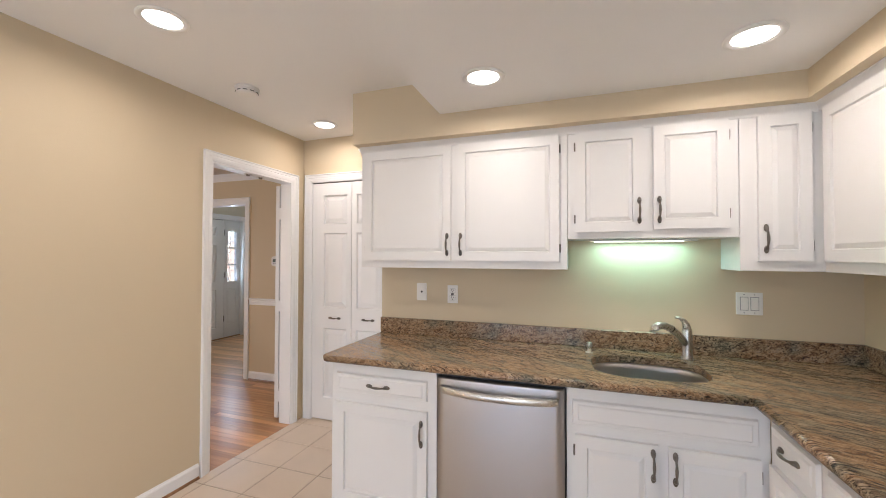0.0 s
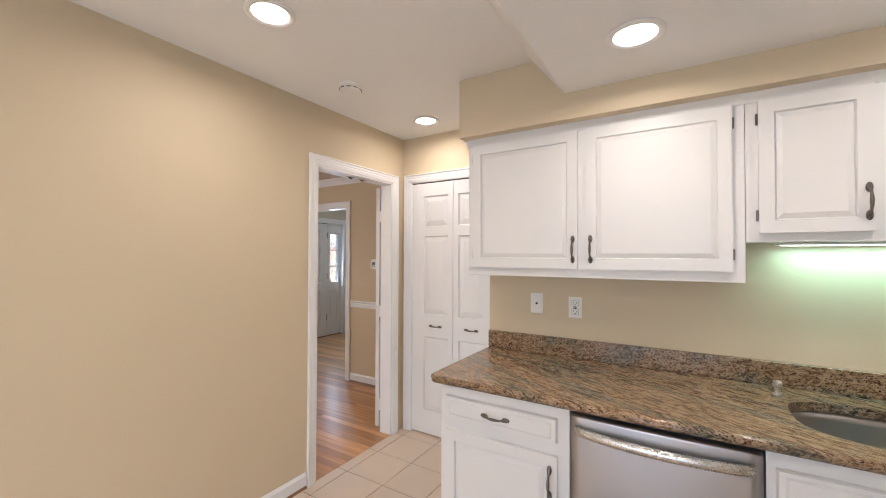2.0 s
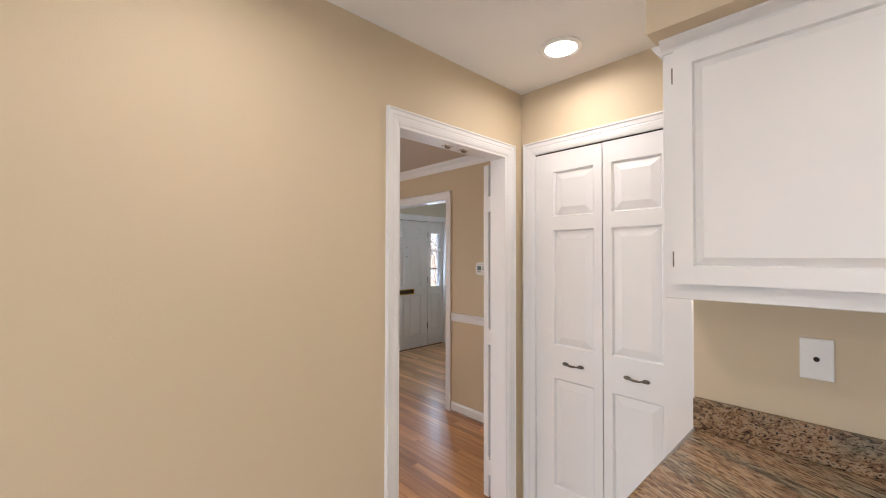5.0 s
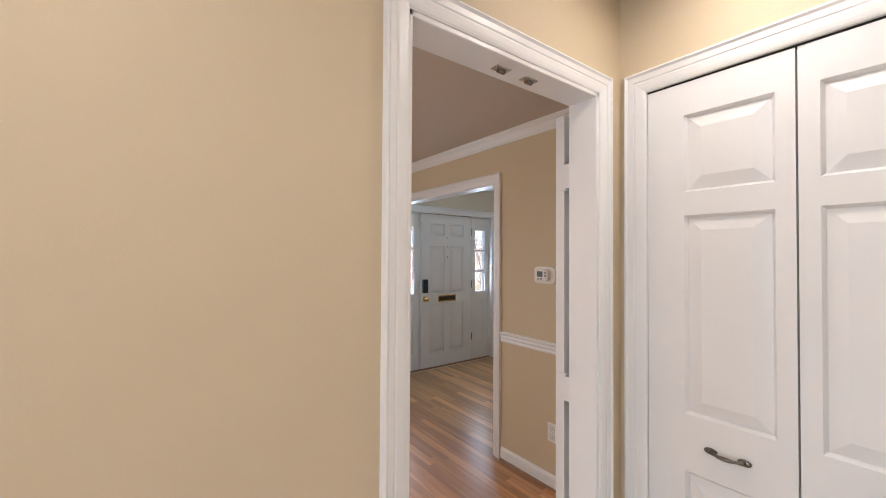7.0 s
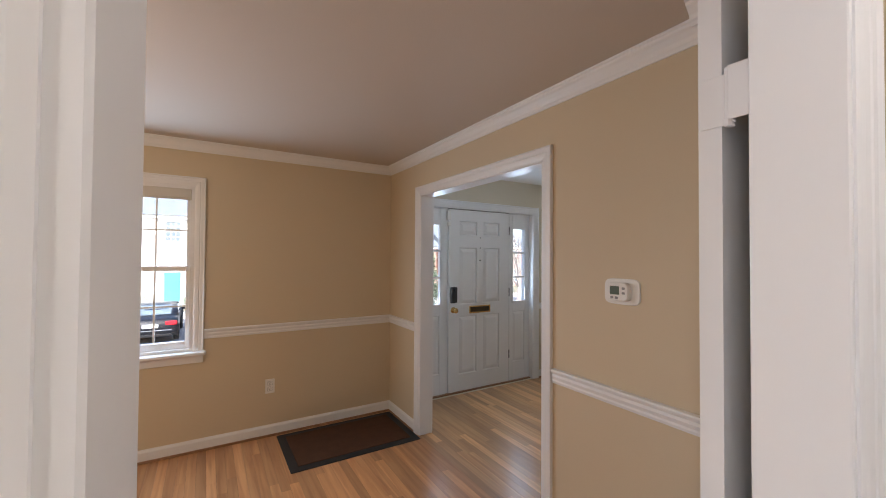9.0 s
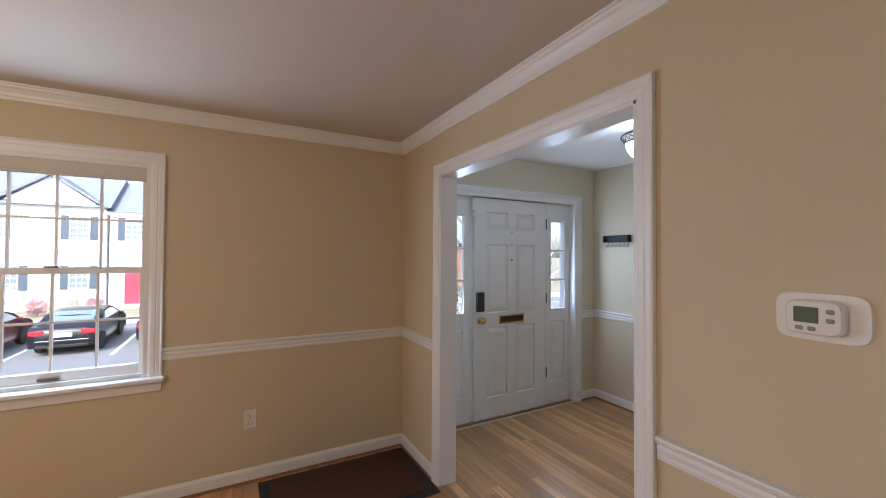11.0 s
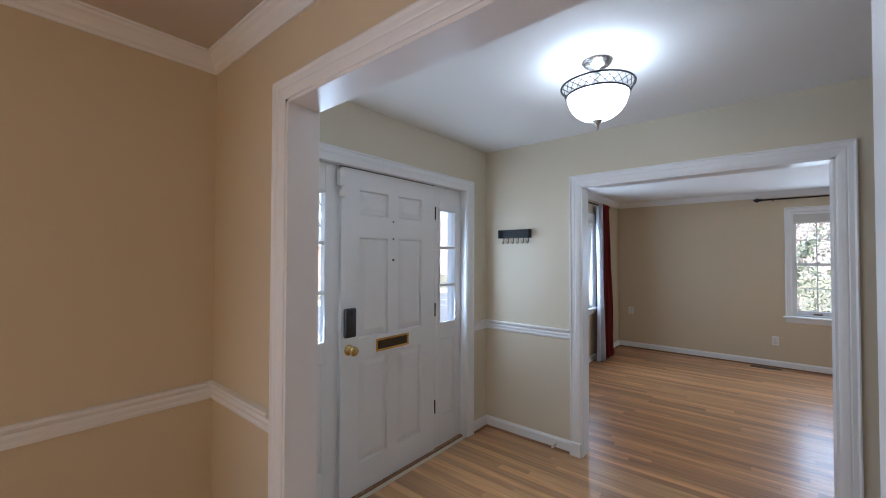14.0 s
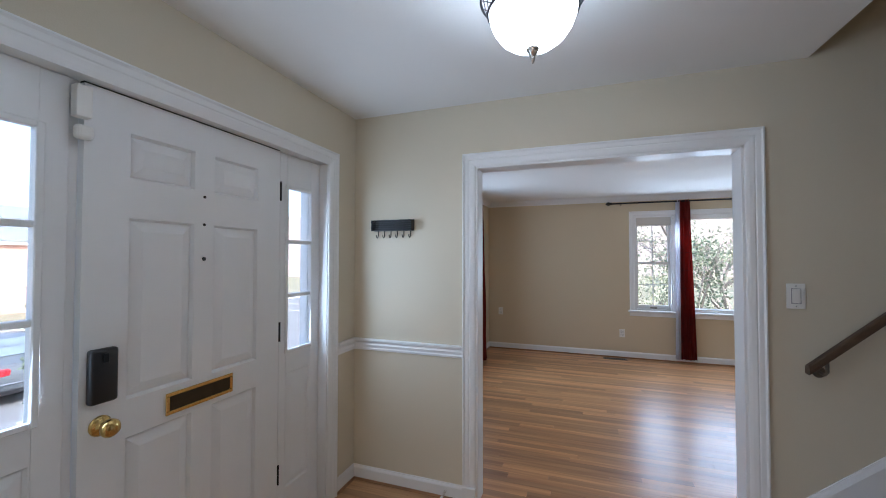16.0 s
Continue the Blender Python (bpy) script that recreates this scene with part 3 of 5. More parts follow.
tr = thing("trim_dining_doorway", Matrix(), "white moulded casing round the doorway in the dining room", "casing", kind="structure")
casing(on("east", DE, 2.695, 0), 0.766, 2.03, tr, width=0.064)
# cased opening between dining room and foyer
lining("jamb_foyer_opening", 0, DN - 0.002, FS + 0.002, -4.965, -3.56, 2.015)
for nm, m in (("trim_opening_dining", on("north", -4.96, DN)), ("trim_opening_foyer", on("south", -3.565, FS))):
    tr = thing(nm, Matrix(), "white flat casing round the foyer opening", "casing", kind="structure")
    casing(m, 1.395, 2.01, tr, width=0.066)
# cased opening between foyer and living room
lining("jamb_living_opening", 0, LS - 0.002, LS2 + 0.002, -4.75, -3.40, 2.005)
for nm, m in (("trim_living_opening", on("north", -4.745, LS)), ("trim_living_inner", on("south", -3.405, LS2))):
    tr = thing(nm, Matrix(), "white fluted casing round the living room opening", "casing", kind="structure")
    casing(m, 1.34, 2.0, tr, width=0.078)
for x in (-4.826, -3.405):
    tagged(slab("trim_plinth_block", (x, LS - 0.026, 0), (x + 0.082, LS, 0.10), TRIM, bevel=0.003), "white plinth block at the foot of the casing", "trim", kind="structure")
# mail-like ball catches under the head of the kitchen doorway
for y in (2.28, 2.40):
    c = thing("roller_catch", pose(-2.29, y, 2.016), "brass roller catch let into the door head", "door catch")
    part("plate", box(bmesh.new(), (-0.016, -0.028, -0.003), (0.016, 0.028, 0.001), 0.001), NICKEL, c)
    part("roller", tube(bmesh.new(), [(0, -0.012, -0.006), (0, 0.012, -0.006)], 0.008, 10), BRONZE, c)


# ---- doors ----
SIX = lambda x0, x1, x2, x3: [(a, b, c, d) for a, b in ((x0, x1), (x2, x3)) for c, d in ((0.20, 0.80), (0.97, 1.585), (1.68, 1.925))]
door = thing("dining_door", pose(-2.44, 2.735, 0.012, 0, 0, 90), "white six-panel door folded open against the wall", "door")
leaf = panelled("leaf", 0, 0.735, 0, 2.0, 0.038, SIX(0.11, 0.33, 0.40, 0.625), DOOR_WHITE, door)
for z in (0.20, 0.965, 1.755):
    bm = box(bmesh.new(), (-0.034, -0.098, z - 0.045), (-0.030, -0.060, z + 0.045), 0.001)
    tube(bm, [(-0.010, -0.054, z - 0.050), (-0.010, -0.054, z + 0.050)], 0.0075, 10)
    box(bm, (-0.030, -0.064, z - 0.045), (-0.010, -0.060, z + 0.045), 0.001)
    box(bm, (-0.0035, -0.052, z - 0.045), (-0.0005, -0.004, z + 0.045), 0.001)
    part("hinge", bm, TRIM, door, "white painted butt hinge")

for i, x in enumerate((-2.139, -1.748)):
    d = thing("bifold_door", pose(x, CLN + 0.035, 0.012), "white panelled bifold closet door leaf", "closet door", "pantry closet doors")
    a, b = (0.115, 0.345) if i == 0 else (0.045, 0.275)
    panelled("leaf", 0.002, 0.388, 0, 2.02, 0.032, [(a, b, 0.185, 0.775), (a, b, 0.955, 1.59), (a, b, 1.665, 1.915)], DOOR_WHITE, d, depth=0.013, edge=0.038)
    pull(d, (a + b) / 2, -0.032, 0.865, 0.085, False)
tr = thing("trim_closet", Matrix(), "white moulded casing round the pantry closet", "casing", kind="structure")
casing(on("north", -2.14, CLN), 0.78, 2.04, tr, width=0.072)
lining("jamb_closet", 0, CLN - 0.001, CLN + 0.12, -2.145, -1.355, 2.045, 0.006)
tagged(slab("closet_track", (-2.139, CLN + 0.004, 2.032), (-1.36, CLN + 0.04, 2.039), DARK), "dark metal track above the bifold doors", "door track")

# front door with sidelights, set back in the wall
FDX = W - 0.08
fr = thing("front_door_frame", on("west", FDX, 3.82), "white painted front door frame with mullions", "door frame", kind="structure")
for a, b in ((0, 0.02), (0.355, 0.382), (1.235, 1.248), (1.572, 1.59)):
    slab("post", (a, -0.078, 0), (b, 0.12, 2.02), TRIM, fr, 0.002) if a in (0, 1.572) else slab("post", (a, -0.012, 0), (b, 0.12, 2.012), TRIM, fr, 0.002)
slab("head", (0.02, -0.078, 2.012), (1.572, 0.12, 2.02), TRIM, fr)
slab("threshold", (0.02, -0.05, 0), (1.572, 0.1, 0.014), OAK_SHOE, fr, 0.003)
casing(pose(0.012, -0.0805, 0), 1.566, 2.01, fr, width=0.085)
front = thing("front_door", on("west", FDX, 4.205, 0.018), "white six-panel front door with brass mail slot, closed", "front door")
panelled("leaf", 0, 0.845, 0, 1.988, 0.004 + 0.03, [(a, b, c, d) for a, b in ((0.135, 0.375), (0.465, 0.70)) for c, d in ((0.18, 0.815), (0.945, 1.57), (1.71, 1.865))], DOOR_WHITE, front, 0.015, 0.036)
bm = box(bmesh.new(), (0.016, -0.064, 0.965), (0.096, -0.034, 1.14), 0.010, 3)
lock = part("smart_lock", bm, BLACK, front, "black electronic door lock housing", True)
part("thumb_turn", box(bmesh.new(), (0.048, -0.070, 1.095), (0.064, -0.064, 1.125), 0.002), BLACK_METAL, lock)
kb = bmesh.new()
lathe(kb, [(0.033, 0), (0.033, 0.004), (0.026, 0.009), (0.012, 0.012), (0.011, 0.03), (0.02, 0.036), (0.028, 0.046), (0.029, 0.056), (0.023, 0.066), (0.010, 0.070), (0, 0.070)], 24, pose(0.060, -0.034, 0.888, 90))
part("knob", kb, BRASS, front, "polished brass door knob", True)
part("mail_slot", boxes(((0.27, -0.041, 0.838), (0.565, -0.034, 0.852)), ((0.27, -0.041, 0.906), (0.565, -0.034, 0.92)), ((0.27, -0.041, 0.852), (0.284, -0.034, 0.906)), ((0.551, -0.041, 0.852), (0.565, -0.034, 0.906)), bevel=0.002), BRASS, front, "brass mail slot frame")
part("mail_flap", box(bmesh.new(), (0.284, -0.0375, 0.852), (0.551, -0.0345, 0.906), 0.001), DARK_BRASS, front, "dark brass inner flap")
for z in (1.685, 1.57):
    part("screw_plug", lathe(bmesh.new(), [(0.006, 0), (0.006, 0.003), (0.003, 0.005), (0, 0.005)], 12, pose(0.418, -0.034, z, 90)), BLACK_METAL, front)
part("peephole", lathe(bmesh.new(), [(0.008, 0), (0.008, 0.004), (0.005, 0.005), (0, 0.003)], 14, pose(0.418, -0.034, 1.428, 90)), BLACK, front, "black peephole")
for z in (0.32, 1.05, 1.78):
    hinge(front, 0.848, -0.034, z, 0.10, BLACK_METAL)
part("seal", box(bmesh.new(), (0, -0.03, 1.988), (0.845, -0.01, 1.994), 0), DARK, front)
sn = thing("door_sensor", on("west", FDX + 0.034, 4.18, 1.93), "white plastic alarm contact on the door frame", "sensor")
part("body", box(bmesh.new(), (-0.012, -0.034, -0.045), (0.030, 0.0, 0.055), 0.004, 2), PLASTIC, sn)
part("magnet", box(bmesh.new(), (-0.008, -0.030, -0.112), (0.040, 0.0, -0.066), 0.012, 3), PLASTIC, sn)


def sidelight(y0, width, g0, g1, gz0, gz1):
    s = thing("sidelight_window", on("west", FDX, y0), "white sidelight with three glass panes above a panel", "sidelight", "front door sidelights", "structure")
    y = -0.02
    slab("stile", (0, y, 0.014), (g0, 0.02, 2.01), DOOR_WHITE, s, 0.002)
    slab("stile", (g1, y, 0.014), (width, 0.02, 2.01), DOOR_WHITE, s, 0.002)
    slab("rail", (g0, y, gz1), (g1, 0.02, 2.01), DOOR_WHITE, s)
    low = panelled("lower_panel", g0, g1, 0.014, gz0, 0.0195, [(g0 + 0.004, g1 - 0.004, 0.23, gz0 - 0.12)], DOOR_WHITE, s, 0.009, 0.03)
    low.location.y = 0.0
    bead = bmesh.new()
    for lo, hi in (((g0 - 0.014, gz0 - 0.014), (g0 + 0.006, gz1 + 0.014)), ((g1 - 0.006, gz0 - 0.014), (g1 + 0.014, gz1 + 0.014)), ((g0 + 0.006, gz0 - 0.014), (g1 - 0.006, gz0 + 0.006)), ((g0 + 0.006, gz1 - 0.006), (g1 - 0.006, gz1 + 0.014))):
        box(bead, (lo[0], y - 0.009, lo[1]), (hi[0], y + 0.001, hi[1]), 0.003)
    part("glazing_bead", bead, DOOR_WHITE, s)
    step = (gz1 - gz0) / 3
    for k in (1, 2):
        slab("muntin", (g0, y - 0.004, gz0 + k * step - 0.010), (g1, 0.012, gz0 + k * step + 0.010), DOOR_WHITE, s, 0.003)
    for k in range(3):
        ob = slab("pane", (g0, -0.002, gz0 + k * step), (g1, 0.002, gz0 + (k + 1) * step), GLASS, s)
        ob.visible_shadow = False


sidelight(3.84, 0.335, 0.085, 0.262, 0.975, 1.835)
sidelight(5.068, 0.324, 0.052, 0.248, 0.955, 1.83)


# ---- windows ----
def double_hung(name, m, w, z0, z1, cols, label, rows=2, shade=0.0, depth=0.09, stool=True):
    """A double-hung window whose clear opening runs from local x 0 to w."""
    s = thing(name, m, label, "window", kind="structure")
    if stool:
        casing(Matrix(), w, z1, s, z0, 0.07)
        slab("window_sill", (-0.085, -0.05, z0 - 0.028), (w + 0.085, 0.02, z0), TRIM, s, 0.006)
        part("apron", sweep(bmesh.new(), [(0, 0), (0.014, 0.006), (0.018, 0.05), (0.022, 0.062), (0, 0.062)], (-0.07, 0, z0 - 0.09), (w + 0.07, 0, z0 - 0.09), (0, 0, 1), (0, -1, 0)), TRIM, s)
    fb = boxes(((0, 0.0, z0), (0.022, 0.16, z1)), ((w - 0.022, 0.0, z0), (w, 0.16, z1)), ((0.022, 0.0, z1 - 0.022), (w - 0.022, 0.16, z1)), ((0.022, 0.02, z0), (w - 0.022, 0.16, z0 + 0.02)))
    part("window_frame", fb, TRIM, s)
    mid = (z0 + z1) / 2
    for lo, hi, y in ((z0 + 0.02, mid + 0.018, 0.045), (mid - 0.018, z1 - 0.022, 0.085)):
        sash = part("sash", boxes(((0.022, y, lo), (0.052, y + 0.035, hi)), ((w - 0.052, y, lo), (w - 0.022, y + 0.035, hi)), ((0.052, y, lo), (w - 0.052, y + 0.035, lo + (0.055 if y < 0.06 else 0.036))), ((0.052, y, hi - 0.036), (w - 0.052, y + 0.035, hi)), bevel=0.003), TRIM, s)
        b, t = lo + (0.055 if y < 0.06 else 0.036), hi - 0.036
        cw, rh = (w - 0.104) / cols, (t - b) / rows
        for k in range(1, cols):
            slab("muntin", (0.052 + k * cw - 0.006, y + 0.008, b), (0.052 + k * cw + 0.006, y + 0.026, t), TRIM, sash)
        for k in range(1, rows):
            slab("muntin", (0.052, y + 0.009, b + k * rh - 0.006), (w - 0.052, y + 0.025, b + k * rh + 0.006), TRIM, sash)
        for i in range(cols):
            for j in range(rows):
                p = slab("pane", (0.052 + i * cw, y + 0.015, b + j * rh), (0.052 + (i + 1) * cw, y + 0.019, b + (j + 1) * rh), GLASS, sash)
                p.visible_shadow = False
    part("sash_lock", box(bmesh.new(), (w / 2 - 0.03, 0.03, mid + 0.018), (w / 2 + 0.03, 0.046, mid + 0.028), 0.003), BRONZE, s)
    part("sash_lift", box(bmesh.new(), (w / 2 - 0.045, 0.03, z0 + 0.03), (w / 2 + 0.045, 0.046, z0 + 0.048), 0.003), BRONZE, s)
    if shade:
        part("roller_shade", boxes(((0.024, 0.005, z1 - shade), (w - 0.024, 0.03, z1 - 0.022)), ((0.024, 0.003, z1 - shade - 0.012), (w - 0.024, 0.032, z1 - shade)), bevel=0.003), SHADE, s, "pale rolled-up window shade")
    return s


double_hung("window_dining", on("west", W + 0.005, 1.013), 0.874, 0.76, 2.01, 4, "white double-hung dining room window with grilles", shade=0.09)
double_hung("window_living_west", on("west", W + 0.005, 7.62), 0.80, 0.76, 2.01, 3, "white double-hung living room window with grilles", shade=0.07)
double_hung("window_living_north", on("north", -3.42, LN), 0.49, 0.70, 2.06, 2, "narrow white double-hung window beside a picture window", shade=0.13, stool=False)
pw = thing("window_picture", on("north", -2.78, LN), "wide white picture window in the living room", "window", kind="structure")
part("window_frame", boxes(((0, 0, 0.70), (0.045, 0.14, 2.06)), ((1.185, 0, 0.70), (1.23, 0.14, 2.06)), ((0.045, 0, 2.0), (1.185, 0.14, 2.06)), ((0.045, 0, 0.70), (1.185, 0.14, 0.745)), bevel=0.004), TRIM, pw)
g = slab("pane", (0.045, 0.06, 0.745), (1.185, 0.066, 2.0), GLASS, pw)
g.visible_shadow = False
casing(pose(-0.64, 0, 0), 1.87, 2.06, pw, 0.70, 0.07)
slab("window_sill", (-0.73, -0.05, 0.672), (1.32, 0.02, 0.70), TRIM, pw, 0.006)
part("apron", box(bmesh.new(), (-0.71, -0.016, 0.615), (1.30, 0, 0.672), 0.004), TRIM, pw)
slab("mullion", (-0.15, -0.012, 0.70), (0, 0.0, 2.06), TRIM, pw, 0.003)
kw = thing("door_patio", on("south", 0.4, KS), "white sliding patio door with two glass panes", "patio door", kind="structure")
part("frame", boxes(((0, -0.01, 0), (0.07, 0.12, 2.05)), ((2.13, -0.01, 0), (2.2, 0.12, 2.05)), ((0.07, -0.01, 1.98), (2.13, 0.12, 2.05)), ((0.07, -0.01, 0), (2.13, 0.12, 0.08)), ((1.06, -0.01, 0.08), (1.14, 0.12, 1.98)), bevel=0.004), TRIM, kw)
for x in (0.07, 1.14):
    g = slab("pane", (x, 0.05, 0.08), (x + 0.99, 0.056, 1.98), GLASS, kw)
    g.visible_shadow = False


# ---- kitchen ----
def cabinet(name, m, w, z0, z1, depth, fronts, label, group, hollow=False):
    """A cabinet box with face frame; fronts: (kind, x0, x1, z0, z1, handle x or None, handle z, hinge side)."""
    c = thing(name, m, label, "cabinet", group)
    if hollow:
        slab("face_frame", (0.001, 0, z0), (w - 0.001, 0.02, z1), CABINET, c)
        for lo, hi in (((0.001, 0.02, z0), (0.02, depth, z1)), ((w - 0.02, 0.02, z0), (w - 0.001, depth, z1)), ((0.02, 0.02, z0), (w - 0.02, depth, z0 + 0.02))):
            slab("side_panel", lo, hi, CABINET, c)
    else:
        slab("body", (0.001, 0.0, z0), (w - 0.001, depth, z1), CABINET, c, 0.002)
    for kind, a, b, lo, hi, hx, hz, side in fronts:
        if kind == "door":
            d = panelled("door", a, b, lo, hi, 0.020, [(a + 0.048, b - 0.048, lo + 0.05, hi - 0.05)], CABINET, c, 0.010, 0.019, 0.004)
            if hx is not None:
                pull(d, hx, -0.020, hz)
            if side:
                for z in (lo + 0.07, hi - 0.07):
                    hinge(d, a - 0.004 if side < 0 else b + 0.004, -0.001, z, 0.045)
        else:
            d = part("drawer_front", raised(bmesh.new(), a, b, lo, hi, -0.002, 0.006, 0.012), CABINET, c)
            part("panel", raised(bmesh.new(), a + 0.022, b - 0.022, lo + 0.018, hi - 0.018, -0.0142, 0.006, 0.005), CABINET, d)
            if hx is not None:
                pull(d, hx, -0.018, hz, 0.10, False)
    return c


UP, LOWER = "white kitchen wall cabinets", "white kitchen base cabinets"
FY = 2.20
cabinet("wall_cabinet", pose(-1.272, FY, 0), 1.261, 1.335, 2.08, KN - FY, [("door", 0.034, 0.606, 1.38, 2.06, 0.585, 1.475, -1), ("door", 0.644, 1.218, 1.38, 2.06, 0.668, 1.475, 1)], "white double wall cabinet with raised panels", UP)
cabinet("wall_cabinet", pose(-0.011, FY, 0), 0.774, 1.50, 2.08, KN - FY, [("door", 0.041, 0.366, 1.535, 2.06, 0.345, 1.64, -1), ("door", 0.411, 0.731, 1.545, 2.06, 0.435, 1.64, 1)], "short white wall cabinet above the sink", UP)
cabinet("wall_cabinet", pose(0.763, FY, 0), 0.59, 1.34, 2.08, KN - FY, [("door", 0.07, 0.271, 1.387, 2.06, 0.095, 1.49, 1)], "white corner wall cabinet with one narrow door", UP)
cabinet("wall_cabinet", on("east", 1.072, 2.18), 0.62, 1.34, 2.08, 0.28, [("door", 0.035, 0.57, 1.387, 2.06, 0.54, 1.49, -1)], "white wall cabinet on the side wall", UP)
cabinet("wall_cabinet", on("east", 1.072, 1.558), 0.62, 1.34, 2.08, 0.28, [("door", 0.035, 0.57, 1.387, 2.06, 0.06, 1.49, 1)], "white wall cabinet on the side wall", UP)
COVE = [(0, 0), (0.006, 0), (0.010, 0.010), (0.020, 0.020), (0.028, 0.030), (0.030, 0.038), (0, 0.038)]
bm = bmesh.new()
sweep(bm, COVE, (-1.272, FY, 2.062), (1.072, FY, 2.062), (0, 0, 1), (0, -1, 0))
sweep(bm, COVE, (1.072, 2.20, 2.062), (1.072, 0.9, 2.062), (0, 0, 1), (-1, 0, 0))
sweep(bm, COVE, (-1.272, FY, 2.062), (-1.272, KN, 2.062), (0, 0, 1), (-1, 0, 0))
tagged(part("trim_cabinet_top", bm, CABINET), "white cove moulding along the wall cabinets", "trim", kind="structure")

LY = 1.81
TOPZ, UND = 0.878, 0.842
cabinet("base_cabinet", pose(-1.215, LY, 0), 0.60, 0.10, UND, KN - LY, [("drawer", 0.032, 0.553, 0.688, 0.79, 0.287, 0.739, 0), ("door", 0.037, 0.553, 0.125, 0.64, 0.525, 0.535, -1)], "white base cabinet with one drawer and door", LOWER)
cabinet("base_cabinet", pose(-0.012, LY, 0), 0.735, 0.10, UND, KN - LY, [("drawer", 0.024, 0.697, 0.683, 0.788, None, 0, 0), ("door", 0.036, 0.357, 0.125, 0.64, 0.335, 0.56, -1), ("door", 0.392, 0.70, 0.125, 0.64, 0.414, 0.56, 1)], "white sink base cabinet with double doors", LOWER, True)
cabinet("base_cabinet", on("east", 0.723, LY - 0.004), 0.35, 0.10, UND, 0.62, [("drawer", 0.03, 0.32, 0.683, 0.788, 0.175, 0.735, 0), ("door", 0.03, 0.32, 0.125, 0.64, 0.29, 0.56, -1)], "white base cabinet beside the corner", LOWER)
cabinet("base_cabinet", on("east", 0.723, LY - 0.356), 0.32, 0.10, UND, 0.62, [("drawer", 0.015, 0.30, 0.683, 0.788, 0.155, 0.735, 0), ("door", 0.015, 0.30, 0.125, 0.64, 0.03, 0.56, 1)], "white base cabinet beside the range", LOWER)
tagged(part("toe_kick", boxes(((-1.2, LY + 0.07, 0), (-0.62, LY + 0.09, 0.10)), ((-0.01, LY + 0.07, 0), (0.79, LY + 0.09, 0.10)), ((0.79, 1.14, 0), (0.81, LY + 0.07, 0.10))), CABINET), "recessed white toe kick", "trim", kind="structure")

dw = thing("dishwasher", pose(-0.612, LY, 0), "stainless steel dishwasher with a bowed bar handle", "dishwasher")
slab("tub", (0.0, 0.02, 0.10), (0.596, 0.6, 0.838), BLACK, dw)
bm = bmesh.new()
cols = 17
vs = [[bm.verts.new((0.004 + 0.588 * i / (cols - 1), -0.022 - 0.010 * math.sin(math.pi * i / (cols - 1)), z)) for z in (0.11, 0.815, 0.822)] for i in range(cols)]
bk = [[bm.verts.new((0.004 + 0.588 * i / (cols - 1), 0.018, z)) for z in (0.11, 0.822)] for i in range(cols)]
for i in range(cols - 1):
    for j in range(2):
        bm.faces.new((vs[i][j], vs[i + 1][j], vs[i + 1][j + 1], vs[i][j + 1]))
    bm.faces.new((vs[i][2], vs[i + 1][2], bk[i + 1][1], bk[i][1]))
for k in (0, -1):
    bm.faces.new((vs[k][0], vs[k][1], vs[k][2], bk[k][1], bk[k][0]))
part("door_panel", bm, STEEL, dw, "brushed stainless steel door panel", True)
bm = bmesh.new()
hp = [(0.025 + 0.545 * i / 20, -0.035 - 0.032 * math.sin(math.pi * i / 20) ** 0.6, 0.772 - 0.006 * math.sin(math.pi * i / 20)) for i in range(21)]
rings = [[bm.verts.new((x, y + dy, z + dz)) for dy, dz in ((0.006, -0.017), (-0.004, -0.015), (-0.008, 0), (-0.004, 0.015), (0.006, 0.017))] for x, y, z in hp]
for a, b in zip(rings, rings[1:]):
    for k in range(5):
        j = (k + 1) % 5
        bm.faces.new((a[k], a[j], b[j], b[k]))
bm.faces.new(rings[0])
bm.faces.new(rings[-1])
part("handle", bm, NICKEL, dw, "curved steel bar handle", True)

# granite worktop with a sink cut-out and rounded front edges
def superellipse(cx, cy, rx, ry, power, n=48):
    out = []
    for i in range(n):
        a = 2 * math.pi * i / n
        c, s = math.cos(a), math.sin(a)
        out.append((cx + rx * math.copysign(abs(c) ** (2 / power), c), cy + ry * math.copysign(abs(s) ** (2 / power), s)))
    return out


SX, SY, SRX, SRY = 0.350, 2.088, 0.25, 0.198
CF, CR = 1.785, 0.672          # centres of the rounded front edges
outer = [(-1.225, CF), (CR, CF), (CR, 1.135), (KE, 1.135), (KE, KN), (-1.25, KN), (-1.25, CF + 0.02)]
hole = superellipse(SX, SY, SRX, SRY, 3.0)
bm = bmesh.new()
loops = []
for pts in (outer, hole):
    vs = [bm.verts.new((x, y, TOPZ)) for x, y in pts]
    loops.append(vs)
    for i in range(len(vs)):
        bm.edges.new((vs[i], vs[(i + 1) % len(vs)]))
bmesh.ops.triangle_fill(bm, edges=bm.edges[:], use_beauty=True)
low = bmesh.ops.extrude_face_region(bm, geom=bm.faces[:])
for v in [v for v in low["geom"] if isinstance(v, bmesh.types.BMVert)]:
    v.co.z = UND
top = thing("worktop", Matrix(), "polished brown and grey veined granite worktop", "worktop")
part("slab", bm, GRANITE, top)
NOSE = [(0, -0.036)] + [(0.020 * math.cos(math.radians(a)), -0.018 + 0.018 * math.sin(math.radians(a))) for a in range(-80, 81, 20)] + [(0, 0)]
bm = bmesh.new()
sweep(bm, NOSE, (-1.228, CF, TOPZ), (CR - 0.02, CF, TOPZ), (0, 0, 1), (0, -1, 0))
